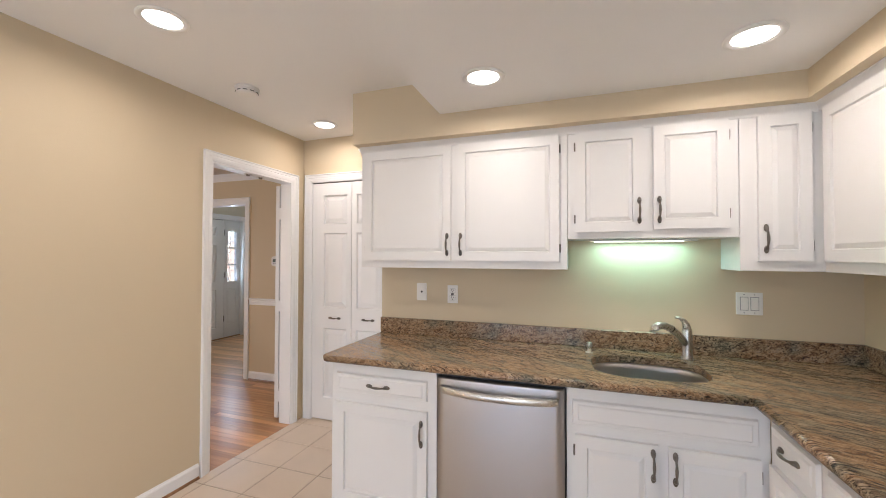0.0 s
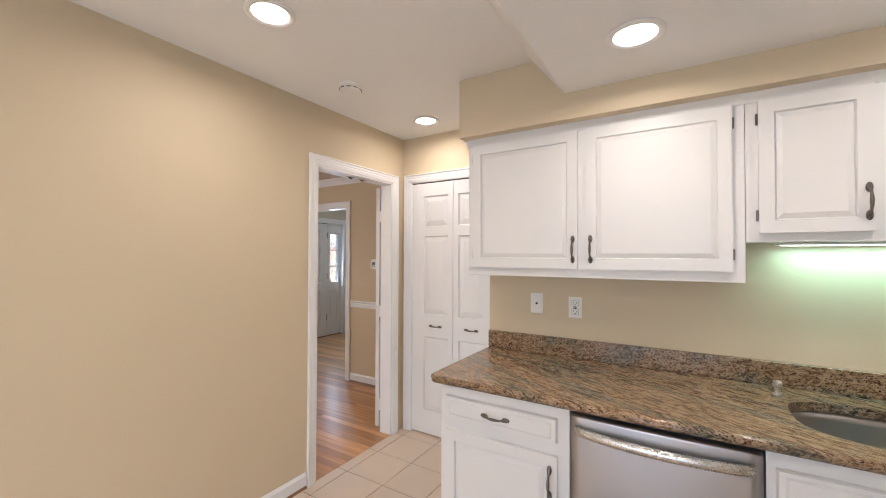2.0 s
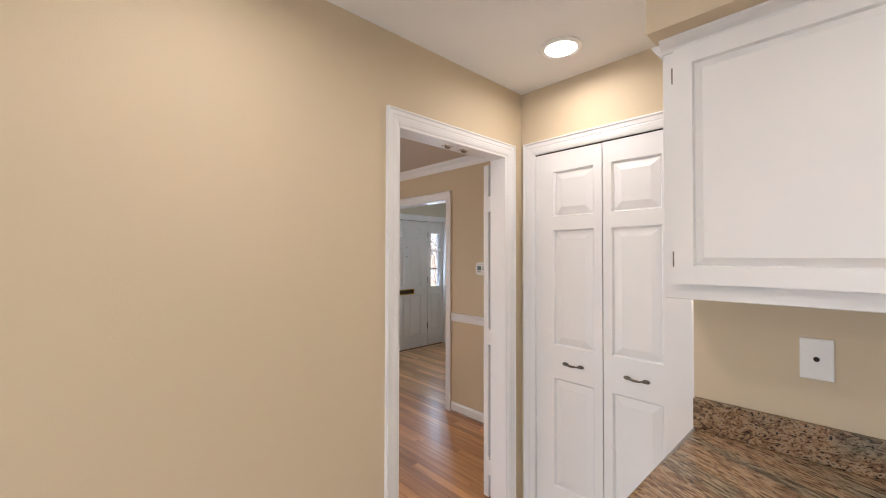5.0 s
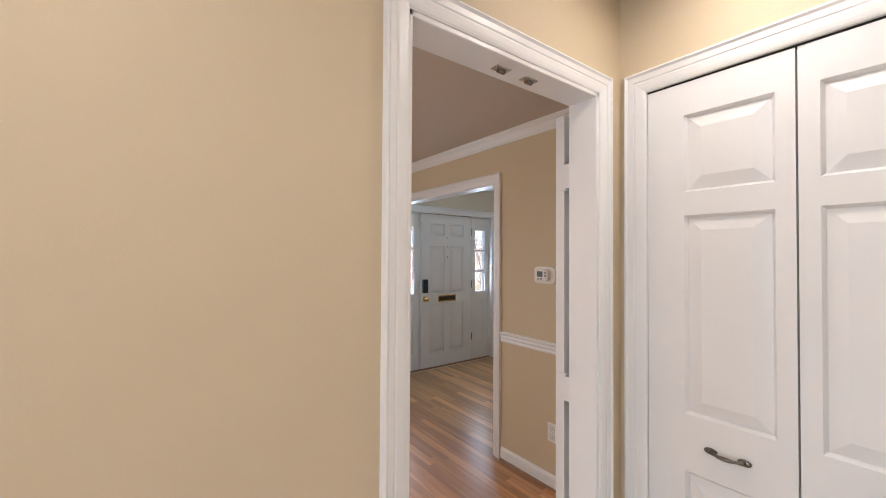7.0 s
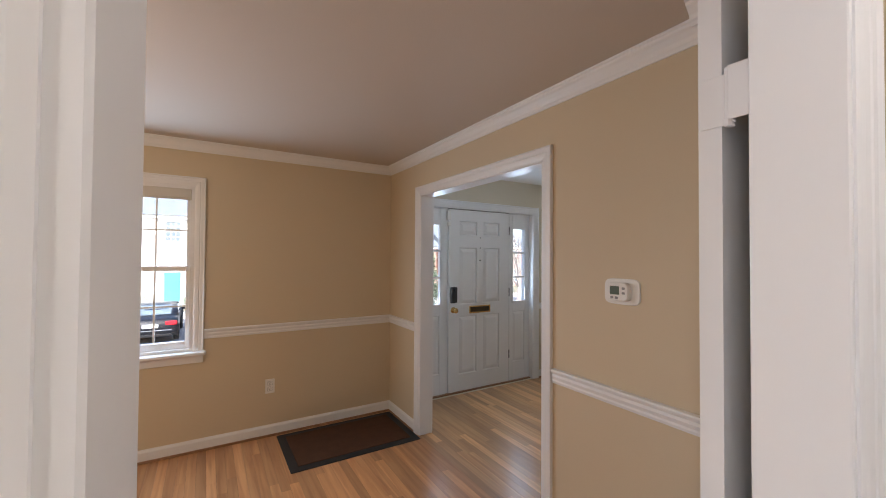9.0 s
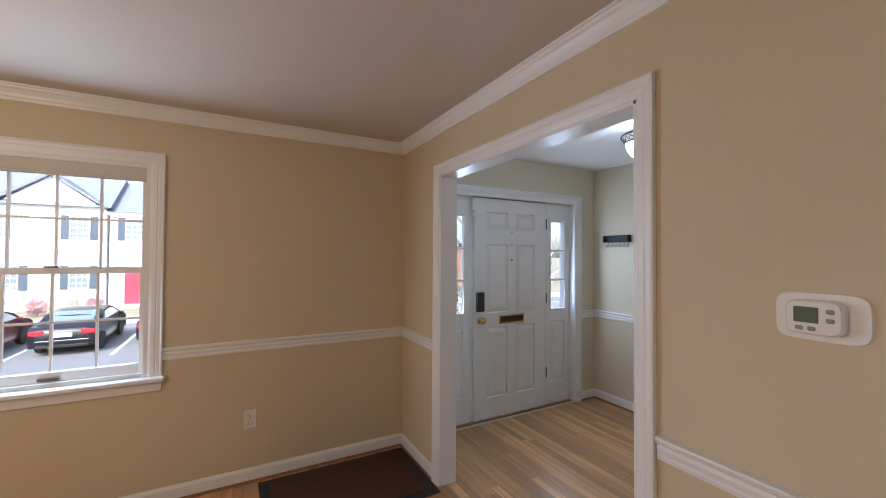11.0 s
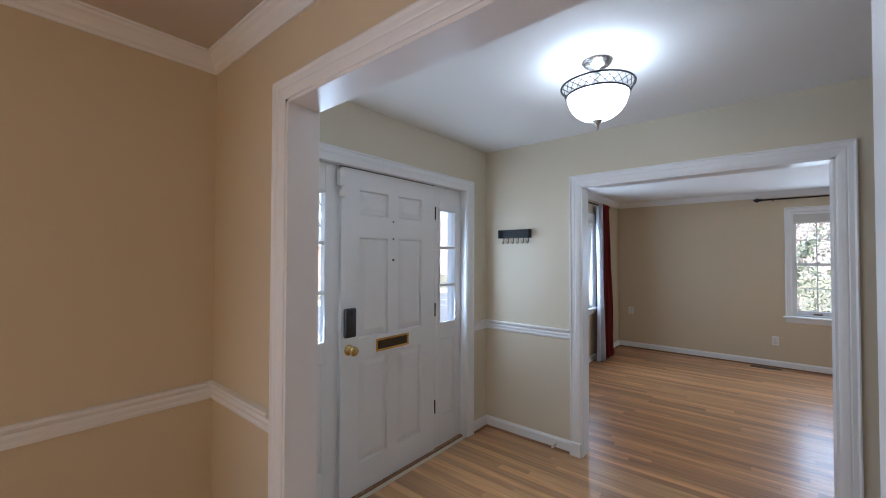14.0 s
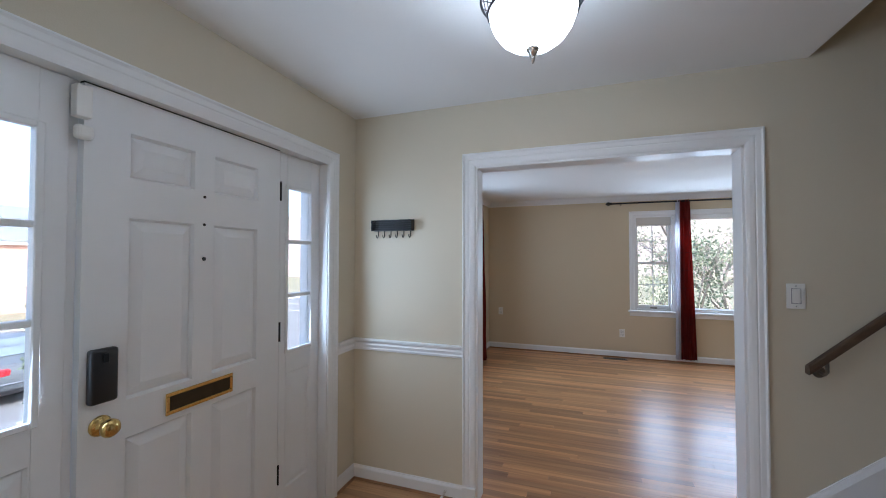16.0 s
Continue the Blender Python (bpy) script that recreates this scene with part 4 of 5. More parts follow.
sweep(bm, NOSE, (CR, CF - 0.0, TOPZ), (CR, 1.135, TOPZ), (0, 0, 1), (-1, 0, 0))
sweep(bm, NOSE, (-1.25, CF + 0.02, TOPZ), (-1.25, KN, TOPZ), (0, 0, 1), (-1, 0, 0))
lathe(bm, [(0.0, 0), (0.006, -0.0003), (0.013, -0.003), (0.019, -0.010), (0.020, -0.018), (0.019, -0.026), (0.013, -0.033), (0.0, -0.036)], 16, Matrix.Translation((-1.232, CF + 0.004, TOPZ)))
part("rounded_edge", bm, GRANITE, top, smooth=True)
part("backsplash", boxes(((-1.259, KN - 0.022, TOPZ), (KE - 0.022, KN, 0.982)), ((KE - 0.022, 1.135, TOPZ), (KE, KN, 0.982)), bevel=0.003), GRANITE, top, "low granite backsplash")

sink = thing("sink", Matrix(), "undermounted stainless steel sink basin", "sink")
bm = bmesh.new()
levels = [(1.03, UND - 0.001), (1.0, UND - 0.002), (0.985, UND - 0.03), (0.96, UND - 0.12), (0.90, UND - 0.165), (0.78, UND - 0.182), (0.12, UND - 0.19)]
rings = []
for k, z in levels:
    rings.append([bm.verts.new((x, y, z)) for x, y in superellipse(SX, SY, SRX * k + 0.004, SRY * k + 0.004, 3.0)])
for a, b in zip(rings, rings[1:]):
    for i in range(48):
        j = (i + 1) % 48
        bm.faces.new((a[i], a[j], b[j], b[i]))
bm.faces.new(rings[-1])
part("basin", bm, SINK_STEEL, sink, smooth=True)
part("drain", lathe(bmesh.new(), [(0.045, 0), (0.045, 0.003), (0.03, 0.004), (0.028, -0.001), (0, -0.001)], 20, pose(SX, SY, UND - 0.188)), NICKEL, sink)
bm = bmesh.new()
for dy in (0, 0.03):
    tube(bm, [(SX + 0.11, SY - 0.11 + dy, UND - 0.06), (SX + 0.11, SY - 0.11 + dy, UND - 0.02), (SX + 0.19, SY - 0.10 + dy, UND - 0.02), (SX + 0.19, SY - 0.10 + dy, UND - 0.06)], 0.003, 6)
rk = thing("sink_caddy", Matrix(), "small steel wire caddy inside the sink", "sink caddy")
part("wires", bm, NICKEL, rk)

fa = thing("faucet", pose(0.575, 2.335, TOPZ), "brushed nickel single-lever pull-out kitchen faucet", "faucet")
part("base", lathe(bmesh.new(), [(0.030, 0), (0.030, 0.006), (0.025, 0.012), (0.023, 0.05), (0.0235, 0.13), (0.022, 0.15), (0.016, 0.168), (0, 0.172)], 24), NICKEL, fa, smooth=True)
part("spout", tube(bmesh.new(), [(-0.005, -0.005, 0.075), (-0.045, -0.035, 0.125), (-0.085, -0.065, 0.16), (-0.12, -0.09, 0.178), (-0.15, -0.11, 0.18), (-0.172, -0.127, 0.168), (-0.182, -0.134, 0.15)], [0.017, 0.0175, 0.018, 0.0185, 0.019, 0.019, 0.0165], 16), NICKEL, fa, smooth=True)
part("spray_seam", tube(bmesh.new(), [(-0.083, -0.0635, 0.1585), (-0.087, -0.0665, 0.1615)], 0.0187, 16), BLACK_METAL, fa)
part("lever", tube(bmesh.new(), [(0.0, 0, 0.14), (-0.004, 0.0, 0.175), (-0.016, -0.004, 0.197), (-0.036, -0.012, 0.21), (-0.056, -0.02, 0.212)], [0.021, 0.018, 0.012, 0.0075, 0.006], 14), NICKEL, fa, smooth=True)
so = thing("soap_dispenser", pose(0.098, 2.30, TOPZ), "short brushed nickel soap dispenser", "soap dispenser")
part("pump", lathe(bmesh.new(), [(0.019, 0), (0.019, 0.004), (0.011, 0.008), (0.011, 0.03), (0.016, 0.034), (0.016, 0.052), (0.012, 0.057), (0, 0.058)], 18), NICKEL, so, smooth=True)

ra = thing("range", on("east", 0.70, 1.13), "black and steel kitchen range beside the counter", "range")
slab("body", (0, 0.0, 0.02), (0.755, 0.62, 0.87), STEEL, ra, 0.004)
slab("cooktop", (0, -0.02, 0.87), (0.755, 0.62, 0.89), BLACK, ra, 0.004)
slab("oven_door", (0.01, -0.03, 0.2), (0.745, -0.001, 0.82), BLACK, ra, 0.006)
part("handle", tube(bmesh.new(), [(0.06, -0.03, 0.77), (0.06, -0.07, 0.77), (0.70, -0.07, 0.77), (0.70, -0.03, 0.77)], 0.011, 10), NICKEL, ra)

stp = thing("under_cabinet_light", pose(0.37, 2.36, 1.50), "slim fluorescent strip under the wall cabinet, lit", "strip light")
slab("housing", (-0.26, -0.03, -0.010), (0.26, 0.05, -0.001), PLASTIC, stp, 0.002)
slab("lens", (-0.24, -0.020, -0.0125), (0.20, 0.046, -0.010), TUBE_ON, stp)


def recessed(x, y, z):
    r = thing("recessed_light", pose(x, y, z), "round white recessed ceiling light, lit", "ceiling light", "recessed kitchen lights")
    part("trim_ring", lathe(bmesh.new(), [(0.076, 0.0), (0.097, -0.001), (0.098, -0.004), (0.092, -0.008), (0.078, -0.009), (0.076, -0.004)], 40), PLASTIC, r, smooth=True)
    part("lens", lathe(bmesh.new(), [(0.078, -0.003), (0.06, -0.006), (0, -0.0065)], 40), LAMP_ON, r, smooth=True)


# the last two fittings are unseen, added to go with the fill lamps
for x, y, z in ((-1.64, 1.18, CK), (-1.80, 2.535, CK), (-0.367, 1.732, 2.225), (0.656, 1.727, 2.225), (-1.64, -0.6, CK), (-0.367, -0.1, 2.225)):
    recessed(x, y, z)
sd = thing("smoke_detector", pose(-1.85, 1.835, CK), "round white smoke detector on the ceiling", "smoke detector")
part("base", lathe(bmesh.new(), [(0.068, 0), (0.068, -0.010), (0.062, -0.013), (0, -0.013)], 36), PLASTIC, sd, smooth=False)
part("cover", lathe(bmesh.new(), [(0.060, -0.012), (0.062, -0.020), (0.060, -0.034), (0.048, -0.040), (0.03, -0.042), (0, -0.042)], 36), PLASTIC, sd)
bm = bmesh.new()
for i in range(10):
    a = 2 * math.pi * i / 10
    box(bm, (-0.012, -0.0628, -0.030), (0.012, -0.0605, -0.026))
    bmesh.ops.rotate(bm, verts=bm.verts[-8:], cent=(0, 0, 0), matrix=Matrix.Rotation(a, 3, "Z"))
part("vent_slots", bm, DARK, sd)


# ---- wall plates ----
def plate(m, kind, label, category="outlet", group="", w=0.072, h=0.117):
    p = thing("wall_" + kind, m, label, category, group)
    part("cover_plate", box(bmesh.new(), (-w / 2, -0.006, -h / 2), (w / 2, 0, h / 2), 0.003, 2), PLASTIC, p)
    if kind == "outlet":
        for s in (-1, 1):
            # a grey rim stands in for the shade round each receptacle
            part("receptacle_gap", box(bmesh.new(), (-0.0185, -0.0066, s * 0.024 - 0.0155), (0.0185, -0.006, s * 0.024 + 0.0155)), GREY, p)
            o = part("receptacle", box(bmesh.new(), (-0.017, -0.008, s * 0.024 - 0.014), (0.017, -0.006, s * 0.024 + 0.014), 0.001), PLASTIC, p)
            part("slots", boxes(((-0.008, -0.0085, s * 0.024 - 0.002), (-0.0055, -0.008, s * 0.024 + 0.009)), ((0.0055, -0.0085, s * 0.024 - 0.002), (0.008, -0.008, s * 0.024 + 0.007)), ((-0.003, -0.0085, s * 0.024 - 0.011), (0.003, -0.008, s * 0.024 - 0.006))), DARK, o)
        part("screw", lathe(bmesh.new(), [(0.003, 0), (0.002, 0.001), (0, 0.001)], 10, pose(0, -0.006, 0, 90)), GREY, p)
    elif kind == "jack":
        part("socket", lathe(bmesh.new(), [(0.007, 0), (0.006, 0.002), (0, 0.002)], 14, pose(0, -0.006, 0, 90)), DARK, p)
    else:
        n = 1 if w < 0.1 else 2
        for k in range(n):
            cx = (k - (n - 1) / 2) * 0.046
            # shade in the gap round the rocker, put in as a grey rim
            part("rocker_gap", box(bmesh.new(), (cx - 0.0185, -0.0066, -0.0355), (cx + 0.0185, -0.006, 0.0355)), GREY, p)
            rk = part("rocker", box(bmesh.new(), (cx - 0.016, -0.010, -0.033), (cx + 0.016, -0.006, 0.033), 0.002), PLASTIC, p)
            for z in (-0.047, 0.047):
                part("screw", lathe(bmesh.new(), [(0.003, 0), (0.002, 0.001), (0, 0.001)], 10, pose(cx, -0.006, z, 90)), GREY, p)
    return p


plate(on("north", -0.957, KN, 1.166), "jack", "white phone jack plate above the counter", "wall plate")
gf = plate(on("north", -0.738, KN, 1.156), "outlet", "white outlet with test buttons above the counter")
part("test_buttons", boxes(((-0.009, -0.0095, -0.006), (0.009, -0.008, -0.001)), ((-0.009, -0.0095, 0.001), (0.009, -0.008, 0.006))), BLACK, gf)
plate(on("north", 0.888, KN, 1.161), "switch", "white double rocker light switch by the sink", "light switch", w=0.118)
plate(on("west", W + 0.004, 2.43, 0.41), "outlet", "white outlet in the dining room wall")
plate(on("north", -3.042, DN, 0.355), "outlet", "white outlet below the thermostat")
plate(on("north", -3.215, LS, 1.276), "switch", "white rocker light switch beside the stairs", "light switch")
plate(on("north", -5.38, LN, 0.60), "outlet", "white outlet in the living room wall")
plate(on("north", -3.594, LN, 0.356), "outlet", "white outlet in the living room wall")

th = thing("thermostat", on("north", -3.105, DN, 1.345), "white programmable thermostat on an oval plate", "thermostat")
bm = bmesh.new()
outline = superellipse(0, 0, 0.084, 0.056, 5.0)
k0, k1 = [[bm.verts.new((x * k, y, z * k)) for x, z in outline] for k, y in ((1.0, 0.0), (0.97, -0.007))]
for i in range(48):
    bm.faces.new((k0[i], k0[(i + 1) % 48], k1[(i + 1) % 48], k1[i]))
bm.faces.new(k0)
bm.faces.new(k1)
part("backplate", bm, PLASTIC, th)
bm = bmesh.new()
outline = superellipse(-0.006, 0, 0.052, 0.040, 5.0)
k0, k1, k2 = [[bm.verts.new((-0.006 + (x + 0.006) * k, y, z * k)) for x, z in outline] for k, y in ((1.0, -0.006), (0.98, -0.024), (0.90, -0.030))]
for a, b in ((k0, k1), (k1, k2)):
    for i in range(48):
        bm.faces.new((a[i], a[(i + 1) % 48], b[(i + 1) % 48], b[i]))
bm.faces.new(k2)
bd = part("body", bm, PLASTIC, th)
part("display", box(bmesh.new(), (-0.040, -0.031, -0.012), (0.004, -0.0295, 0.024), 0.001), LCD, bd, "grey-green display")
for x, z in ((0.024, 0.016), (0.024, -0.004), (-0.030, -0.025), (-0.008, -0.025)):
    part("button", box(bmesh.new(), (x - 0.007, -0.0325, z - 0.005), (x + 0.007, -0.0295, z + 0.005), 0.002), GREY, bd)

# ---- dining room ----
mt = thing("door_mat", pose(-5.21, 2.98, 0, 0, 0, 0), "dark brown pile mat with a black rubber border", "mat")
part("border", box(bmesh.new(), (-0.32, -0.50, 0), (0.32, 0.50, 0.007), 0.003), RUG_EDGE, mt)
part("mat_surface", box(bmesh.new(), (-0.26, -0.44, 0.006), (0.26, 0.44, 0.012), 0.003), RUG, mt)

ch = thing("ceiling_lamp", pose(-3.95, 0.75, CD), "small warm ceiling lamp in the dining room", "ceiling lamp")
part("canopy", lathe(bmesh.new(), [(0.06, 0), (0.055, -0.02), (0.015, -0.03), (0.015, -0.12), (0, -0.12)], 24), NICKEL, ch, smooth=True)

# ---- foyer ----
LX, LY2 = -4.29, 4.665
fl = thing("ceiling_light", pose(LX, LY2, CF0), "semi-flush ceiling light with frosted bowl and wire basket, lit", "ceiling light")
part("canopy", lathe(bmesh.new(), [(0.070, 0), (0.070, -0.006), (0.062, -0.010), (0.058, -0.020), (0.045, -0.026), (0.040, -0.034), (0.018, -0.040), (0.016, -0.095), (0.022, -0.100), (0.024, -0.115), (0, -0.116)], 32), NICKEL, fl, smooth=True)
bl = lathe(bmesh.new(), [(0.150, -0.135), (0.146, -0.155), (0.134, -0.185), (0.112, -0.215), (0.080, -0.238), (0.045, -0.250), (0, -0.254)], 40)
part("bowl", bl, BOWL_ON, fl, "frosted white glass bowl", True)
ring = bmesh.new()
for r, z in ((0.178, -0.090), (0.153, -0.135)):
    tube(ring, [(r * math.cos(2 * math.pi * i / 40), r * math.sin(2 * math.pi * i / 40), z) for i in range(41)], 0.0045, 8)
part("rim", ring, BLACK_METAL, fl, smooth=True)
wires = bmesh.new()
for i in range(24):
    for d in (-1, 1):
        a0, a1 = 2 * math.pi * i / 24, 2 * math.pi * (i + d * 1.5) / 24
        tube(wires, [((0.178 - 0.025 * s) * math.cos(a0 + (a1 - a0) * s), (0.178 - 0.025 * s) * math.sin(a0 + (a1 - a0) * s), -0.09 - 0.045 * s) for s in (0, 0.33, 0.67, 1)], 0.0016, 5)
part("wire_basket", wires, BLACK_METAL, fl)
arms = bmesh.new()
for i in range(3):
    a = 2 * math.pi * i / 3 + 0.4
    tube(arms, [(0.01 * math.cos(a), 0.01 * math.sin(a), -0.085), (0.09 * math.cos(a), 0.09 * math.sin(a), -0.10), (0.15 * math.cos(a), 0.15 * math.sin(a), -0.134)], 0.004, 6)
part("arms", arms, NICKEL, fl)
part("finial", lathe(bmesh.new(), [(0.004, -0.248), (0.022, -0.250), (0.024, -0.256), (0.016, -0.266), (0.014, -0.274), (0.007, -0.278), (0.009, -0.284), (0.007, -0.292), (0.002, -0.302), (0, -0.303)], 20), NICKEL, fl, "pewter finial", True)

for ob in fl.children:
    if ob.name.split(".")[0] != "canopy":
        ob.location.z = -0.030
        ob.scale = (0.91, 0.91, 0.98)

hk = thing("key_rack", on("north", -5.285, LS, 1.636), "black metal key rack with shelf and six hooks", "key rack")
rk = boxes(((-0.14, -0.006, -0.012), (0.14, 0, 0.06)), ((-0.14, -0.055, -0.012), (0.14, -0.006, -0.006)), ((-0.14, -0.055, -0.006), (-0.135, -0.006, 0.055)), ((0.135, -0.055, -0.006), (0.14, -0.006, 0.055)))
for k in range(5):
    tube(rk, [(-0.14, -0.055, 0.002 + k * 0.013), (0.14, -0.055, 0.002 + k * 0.013)], 0.002, 6)
part("basket", rk, BLACK_METAL, hk)
for k in range(6):
    x = -0.115 + k * 0.046
    part("hook", tube(bmesh.new(), [(x, -0.004, -0.01), (x, -0.006, -0.045), (x, -0.016, -0.056), (x, -0.028, -0.05), (x, -0.03, -0.036)], 0.0028, 6), BLACK_METAL, hk)

sp = thing("door_stop", on("north", -4.93, LS - 0.013, 0.05), "spring door stop on the baseboard", "door stop")
part("spring", tube(bmesh.new(), [(0.006 * math.cos(i * 0.9), -0.07 * i / 60, 0.006 * math.sin(i * 0.9)) for i in range(61)], 0.0014, 5), NICKEL, sp)
part("tip", tube(bmesh.new(), [(0, -0.07, 0), (0, -0.085, 0)], 0.008, 10), PLASTIC, sp)

# stairs along the north wall, with skirt board and handrail
st = thing("staircase", pose(-3.10, 4.74, 0), "oak stairs with white risers rising along the wall", "staircase")
RISE, RUN = 0.188, 0.222
for k in range(10):
    slab("riser", (k * RUN, 0, k * RISE), (k * RUN + 0.02, 0.93, (k + 1) * RISE - 0.026), TRIM, st)
    slab("tread", (k * RUN - 0.028, 0, (k + 1) * RISE - 0.026), ((k + 1) * RUN, 0.93, (k + 1) * RISE), OAK_SHOE, st, 0.006)
a0 = math.atan2(RISE, RUN)
bm = bmesh.new()
SK = [(0, -0.26), (0.016, -0.26), (0.016, -0.035), (0.012, -0.022), (0.008, -0.012), (0.006, 0), (0, 0)]
sweep(bm, SK, (-3.56, LS, 0.045), (-3.56 + 2.4, LS, 0.045 + 2.4 * RISE / RUN), (0, 0, 1), (0, -1, 0))
bmesh.ops.bisect_plane(bm, geom=bm.verts[:] + bm.edges[:] + bm.faces[:], plane_co=(-3.322, 0, 0), plane_no=(-1, 0, 0), clear_outer=True)
bmesh.ops.bisect_plane(bm, geom=bm.verts[:] + bm.edges[:] + bm.faces[:], plane_co=(0, 0, 0.001), plane_no=(0, 0, -1), clear_outer=True)
tagged(part("trim_stair_skirt", bm, TRIM), "white stair skirt board against the wall", "trim", kind="structure")
hr = thing("handrail", pose(-3.205, LS - 0.065, 0.955), "dark wooden handrail on wall brackets", "handrail")
bm = bmesh.new()
sweep(bm, [(-0.018, -0.020), (0.018, -0.020), (0.021, -0.006), (0.018, 0.014), (0.009, 0.021), (-0.009, 0.021), (-0.018, 0.014), (-0.021, -0.006)], (0, 0, 0), (2.1, 0, 2.1 * RISE / RUN * 1.07), (0, 0, 1), (0, 1, 0))
part("rail", bm, RAIL_WOOD, hr)
for s in (0.07, 1.1, 1.9):
    z = s * RISE / RUN * 1.07
    bm = tube(bmesh.new(), [(s, 0.065, z - 0.085), (s, 0.02, z - 0.085), (s, 0.0, z - 0.07), (s, 0.0, z - 0.016)], 0.007, 8)
    lathe(bm, [(0.026, 0), (0.022, 0.006), (0, 0.007)], 16, pose(s, 0.064, z - 0.085, 90))
    part("bracket", bm, BRONZE, hr)


# ---- living room ----
def curtain(m, w0, w1, z0, z1, waves, label, lining_w=0.0, depth=0.05):
    """A gathered curtain: w0 wide at the top, w1 at the foot; the lining shows along one edge."""
    c = thing("curtain", m, label, "curtain", "red living room curtains")
    nx, nz = waves * 10, 24
    for nm, off, mat, lo, hi in (("cloth", 0.0, RED_CLOTH, 0.0, 1.0), ("lining", 0.0, LINING, -lining_w, 0.0)):
        if hi - lo <= 0:
            continue
        bm = bmesh.new()
        rows = []
        for j in range(nz + 1):
            s = j / nz
            w = w0 + (w1 - w0) * (1 - s) ** 1.5
            row = []
            for i in range(nx + 1):
                u = lo + (hi - lo) * i / nx
                ph = u * waves * 2 * math.pi + 0.6 * math.sin(3 * s)
                y = -depth * (0.55 + 0.45 * math.sin(ph)) * (0.7 + 0.3 * (1 - s)) + 0.012 * math.sin(5 * s + u * 9)
                row.append(bm.verts.new((u * w, y, z0 + (z1 - z0) * s)))
            rows.append(row)
        for a, b in zip(rows, rows[1:]):
            for i in range(nx):
                bm.faces.new((a[i], a[i + 1], b[i + 1], b[i]))
        bmesh.ops.solidify(bm, geom=bm.faces[:], thickness=0.003)
        part(nm, bm, mat, c, "rust red patterned cloth" if nm == "cloth" else "white lining", True)
    for k in range(1, 9):
        z = z0 + (z1 - z0) * k / 9.0
        bm = tube(bmesh.new(), [(w0 * u / 12, -depth * (0.55 + 0.45 * math.sin(u / 12 * waves * 2 * math.pi + 0.6 * math.sin(3 * k / 9))) * 0.95 - 0.004, z + 0.004 * math.sin(u)) for u in range(13)], 0.0022, 4)
        part("stitching", bm, DARK, c)
    return c


def rod(m, x0, x1, label):
    r = thing("curtain_rod", m, label, "curtain rod", "curtain rods")
    part("pole", tube(bmesh.new(), [(x0, 0, 0), (x1, 0, 0)], 0.011, 12), BLACK_METAL, r)
    for x, s in ((x0, -1), (x1, 1)):
        part("finial", lathe(bmesh.new(), [(0.011, 0), (0.018, 0.004), (0.018, 0.014), (0.012, 0.02), (0.026, 0.035), (0.030, 0.05), (0.02, 0.068), (0.006, 0.085), (0, 0.09)], 16, pose(x, 0, 0, 0, 90 * s, 0)), BLACK_METAL, r, smooth=True)
    for x in (x0 + 0.12, x1 - 0.12):
        part("bracket", tube(bmesh.new(), [(x, 0.075, -0.02), (x, 0.0, -0.02), (x, 0.0, -0.008)], 0.006, 8), BLACK_METAL, r)


rod(on("north", 0, LN - 0.08, 2.245), -3.72, -1.1, "black metal curtain rod above the picture window")
rod(on("west", W + 0.085, 0, 2.20), 7.42, 8.80, "black metal curtain rod above the side window")
curtain(on("north", -2.86, LN - 0.06, 0), 0.13, 0.19, 0.06, 2.26, 4, "rust red curtain with white lining beside the window", 0.35)
curtain(on("west", W + 0.06, 8.50, 0), 0.26, 0.46, 0.03, 2.22, 4, "rust red curtain with white lining by the corner", 0.4, 0.11)
curtain(on("west", W + 0.07, 7.44, 0), 0.15, 0.22, 0.03, 2.22, 4, "rust red curtain hanging beside the side window")
fv = thing("floor_vent", pose(-3.70, 9.57, 0), "bronze slotted floor register", "floor vent")
part("frame", boxes(((-0.16, -0.05, 0), (0.16, -0.042, 0.004)), ((-0.16, 0.042, 0), (0.16, 0.05, 0.004)), ((-0.16, -0.042, 0), (-0.15, 0.042, 0.004)), ((0.15, -0.042, 0), (0.16, 0.042, 0.004))), BRONZE, fv)
part("well", box(bmesh.new(), (-0.15, -0.042, 0), (0.15, 0.042, 0.001)), DARK, fv)
for k in range(12):
    slab("slat", (-0.145 + k * 0.0252, -0.042, 0.001), (-0.135 + k * 0.0252, 0.042, 0.0035), BRONZE, fv)


# ---- outdoors ----
GZ, YARD = -2.1, -0.9          # car park level, garden level at the house


def ground_z(x):
    """The bank falls from the garden at the house down to the car park."""
    k = min(1.0, max(0.0, (-x - 8.2) / 4.8))
    return YARD + (GZ - YARD) * k * k * (3 - 2 * k)


bm = bmesh.new()
GX = [-900, -300, -100, -60] + [-40 + 1.0 * k for k in range(38)] + [5, 40, 150, 900]
GY = [-900, -200, -60, -30, -15, 0, 15, 30, 60, 200, 900]
rows = [[bm.verts.new((x, y, ground_z(x))) for y in GY] for x in GX]
for a, b in zip(rows, rows[1:]):
    for k in range(len(GY) - 1):
        bm.faces.new((a[k], b[k], b[k + 1], a[k + 1]))
tagged(part("ground", bm, LAWN), "winter lawn sloping down to the car park", "ground", kind="structure")
tagged(slab("car_park", (-28, -40, GZ - 0.2), (-13.2, 60, GZ + 0.02), ASPHALT), "grey asphalt car park", "road", kind="structure")
tagged(slab("pavement", (-30, -40, GZ - 0.2), (-28, 60, GZ + 0.14), LINE), "pale concrete pavement with a kerb", "pavement", kind="structure")
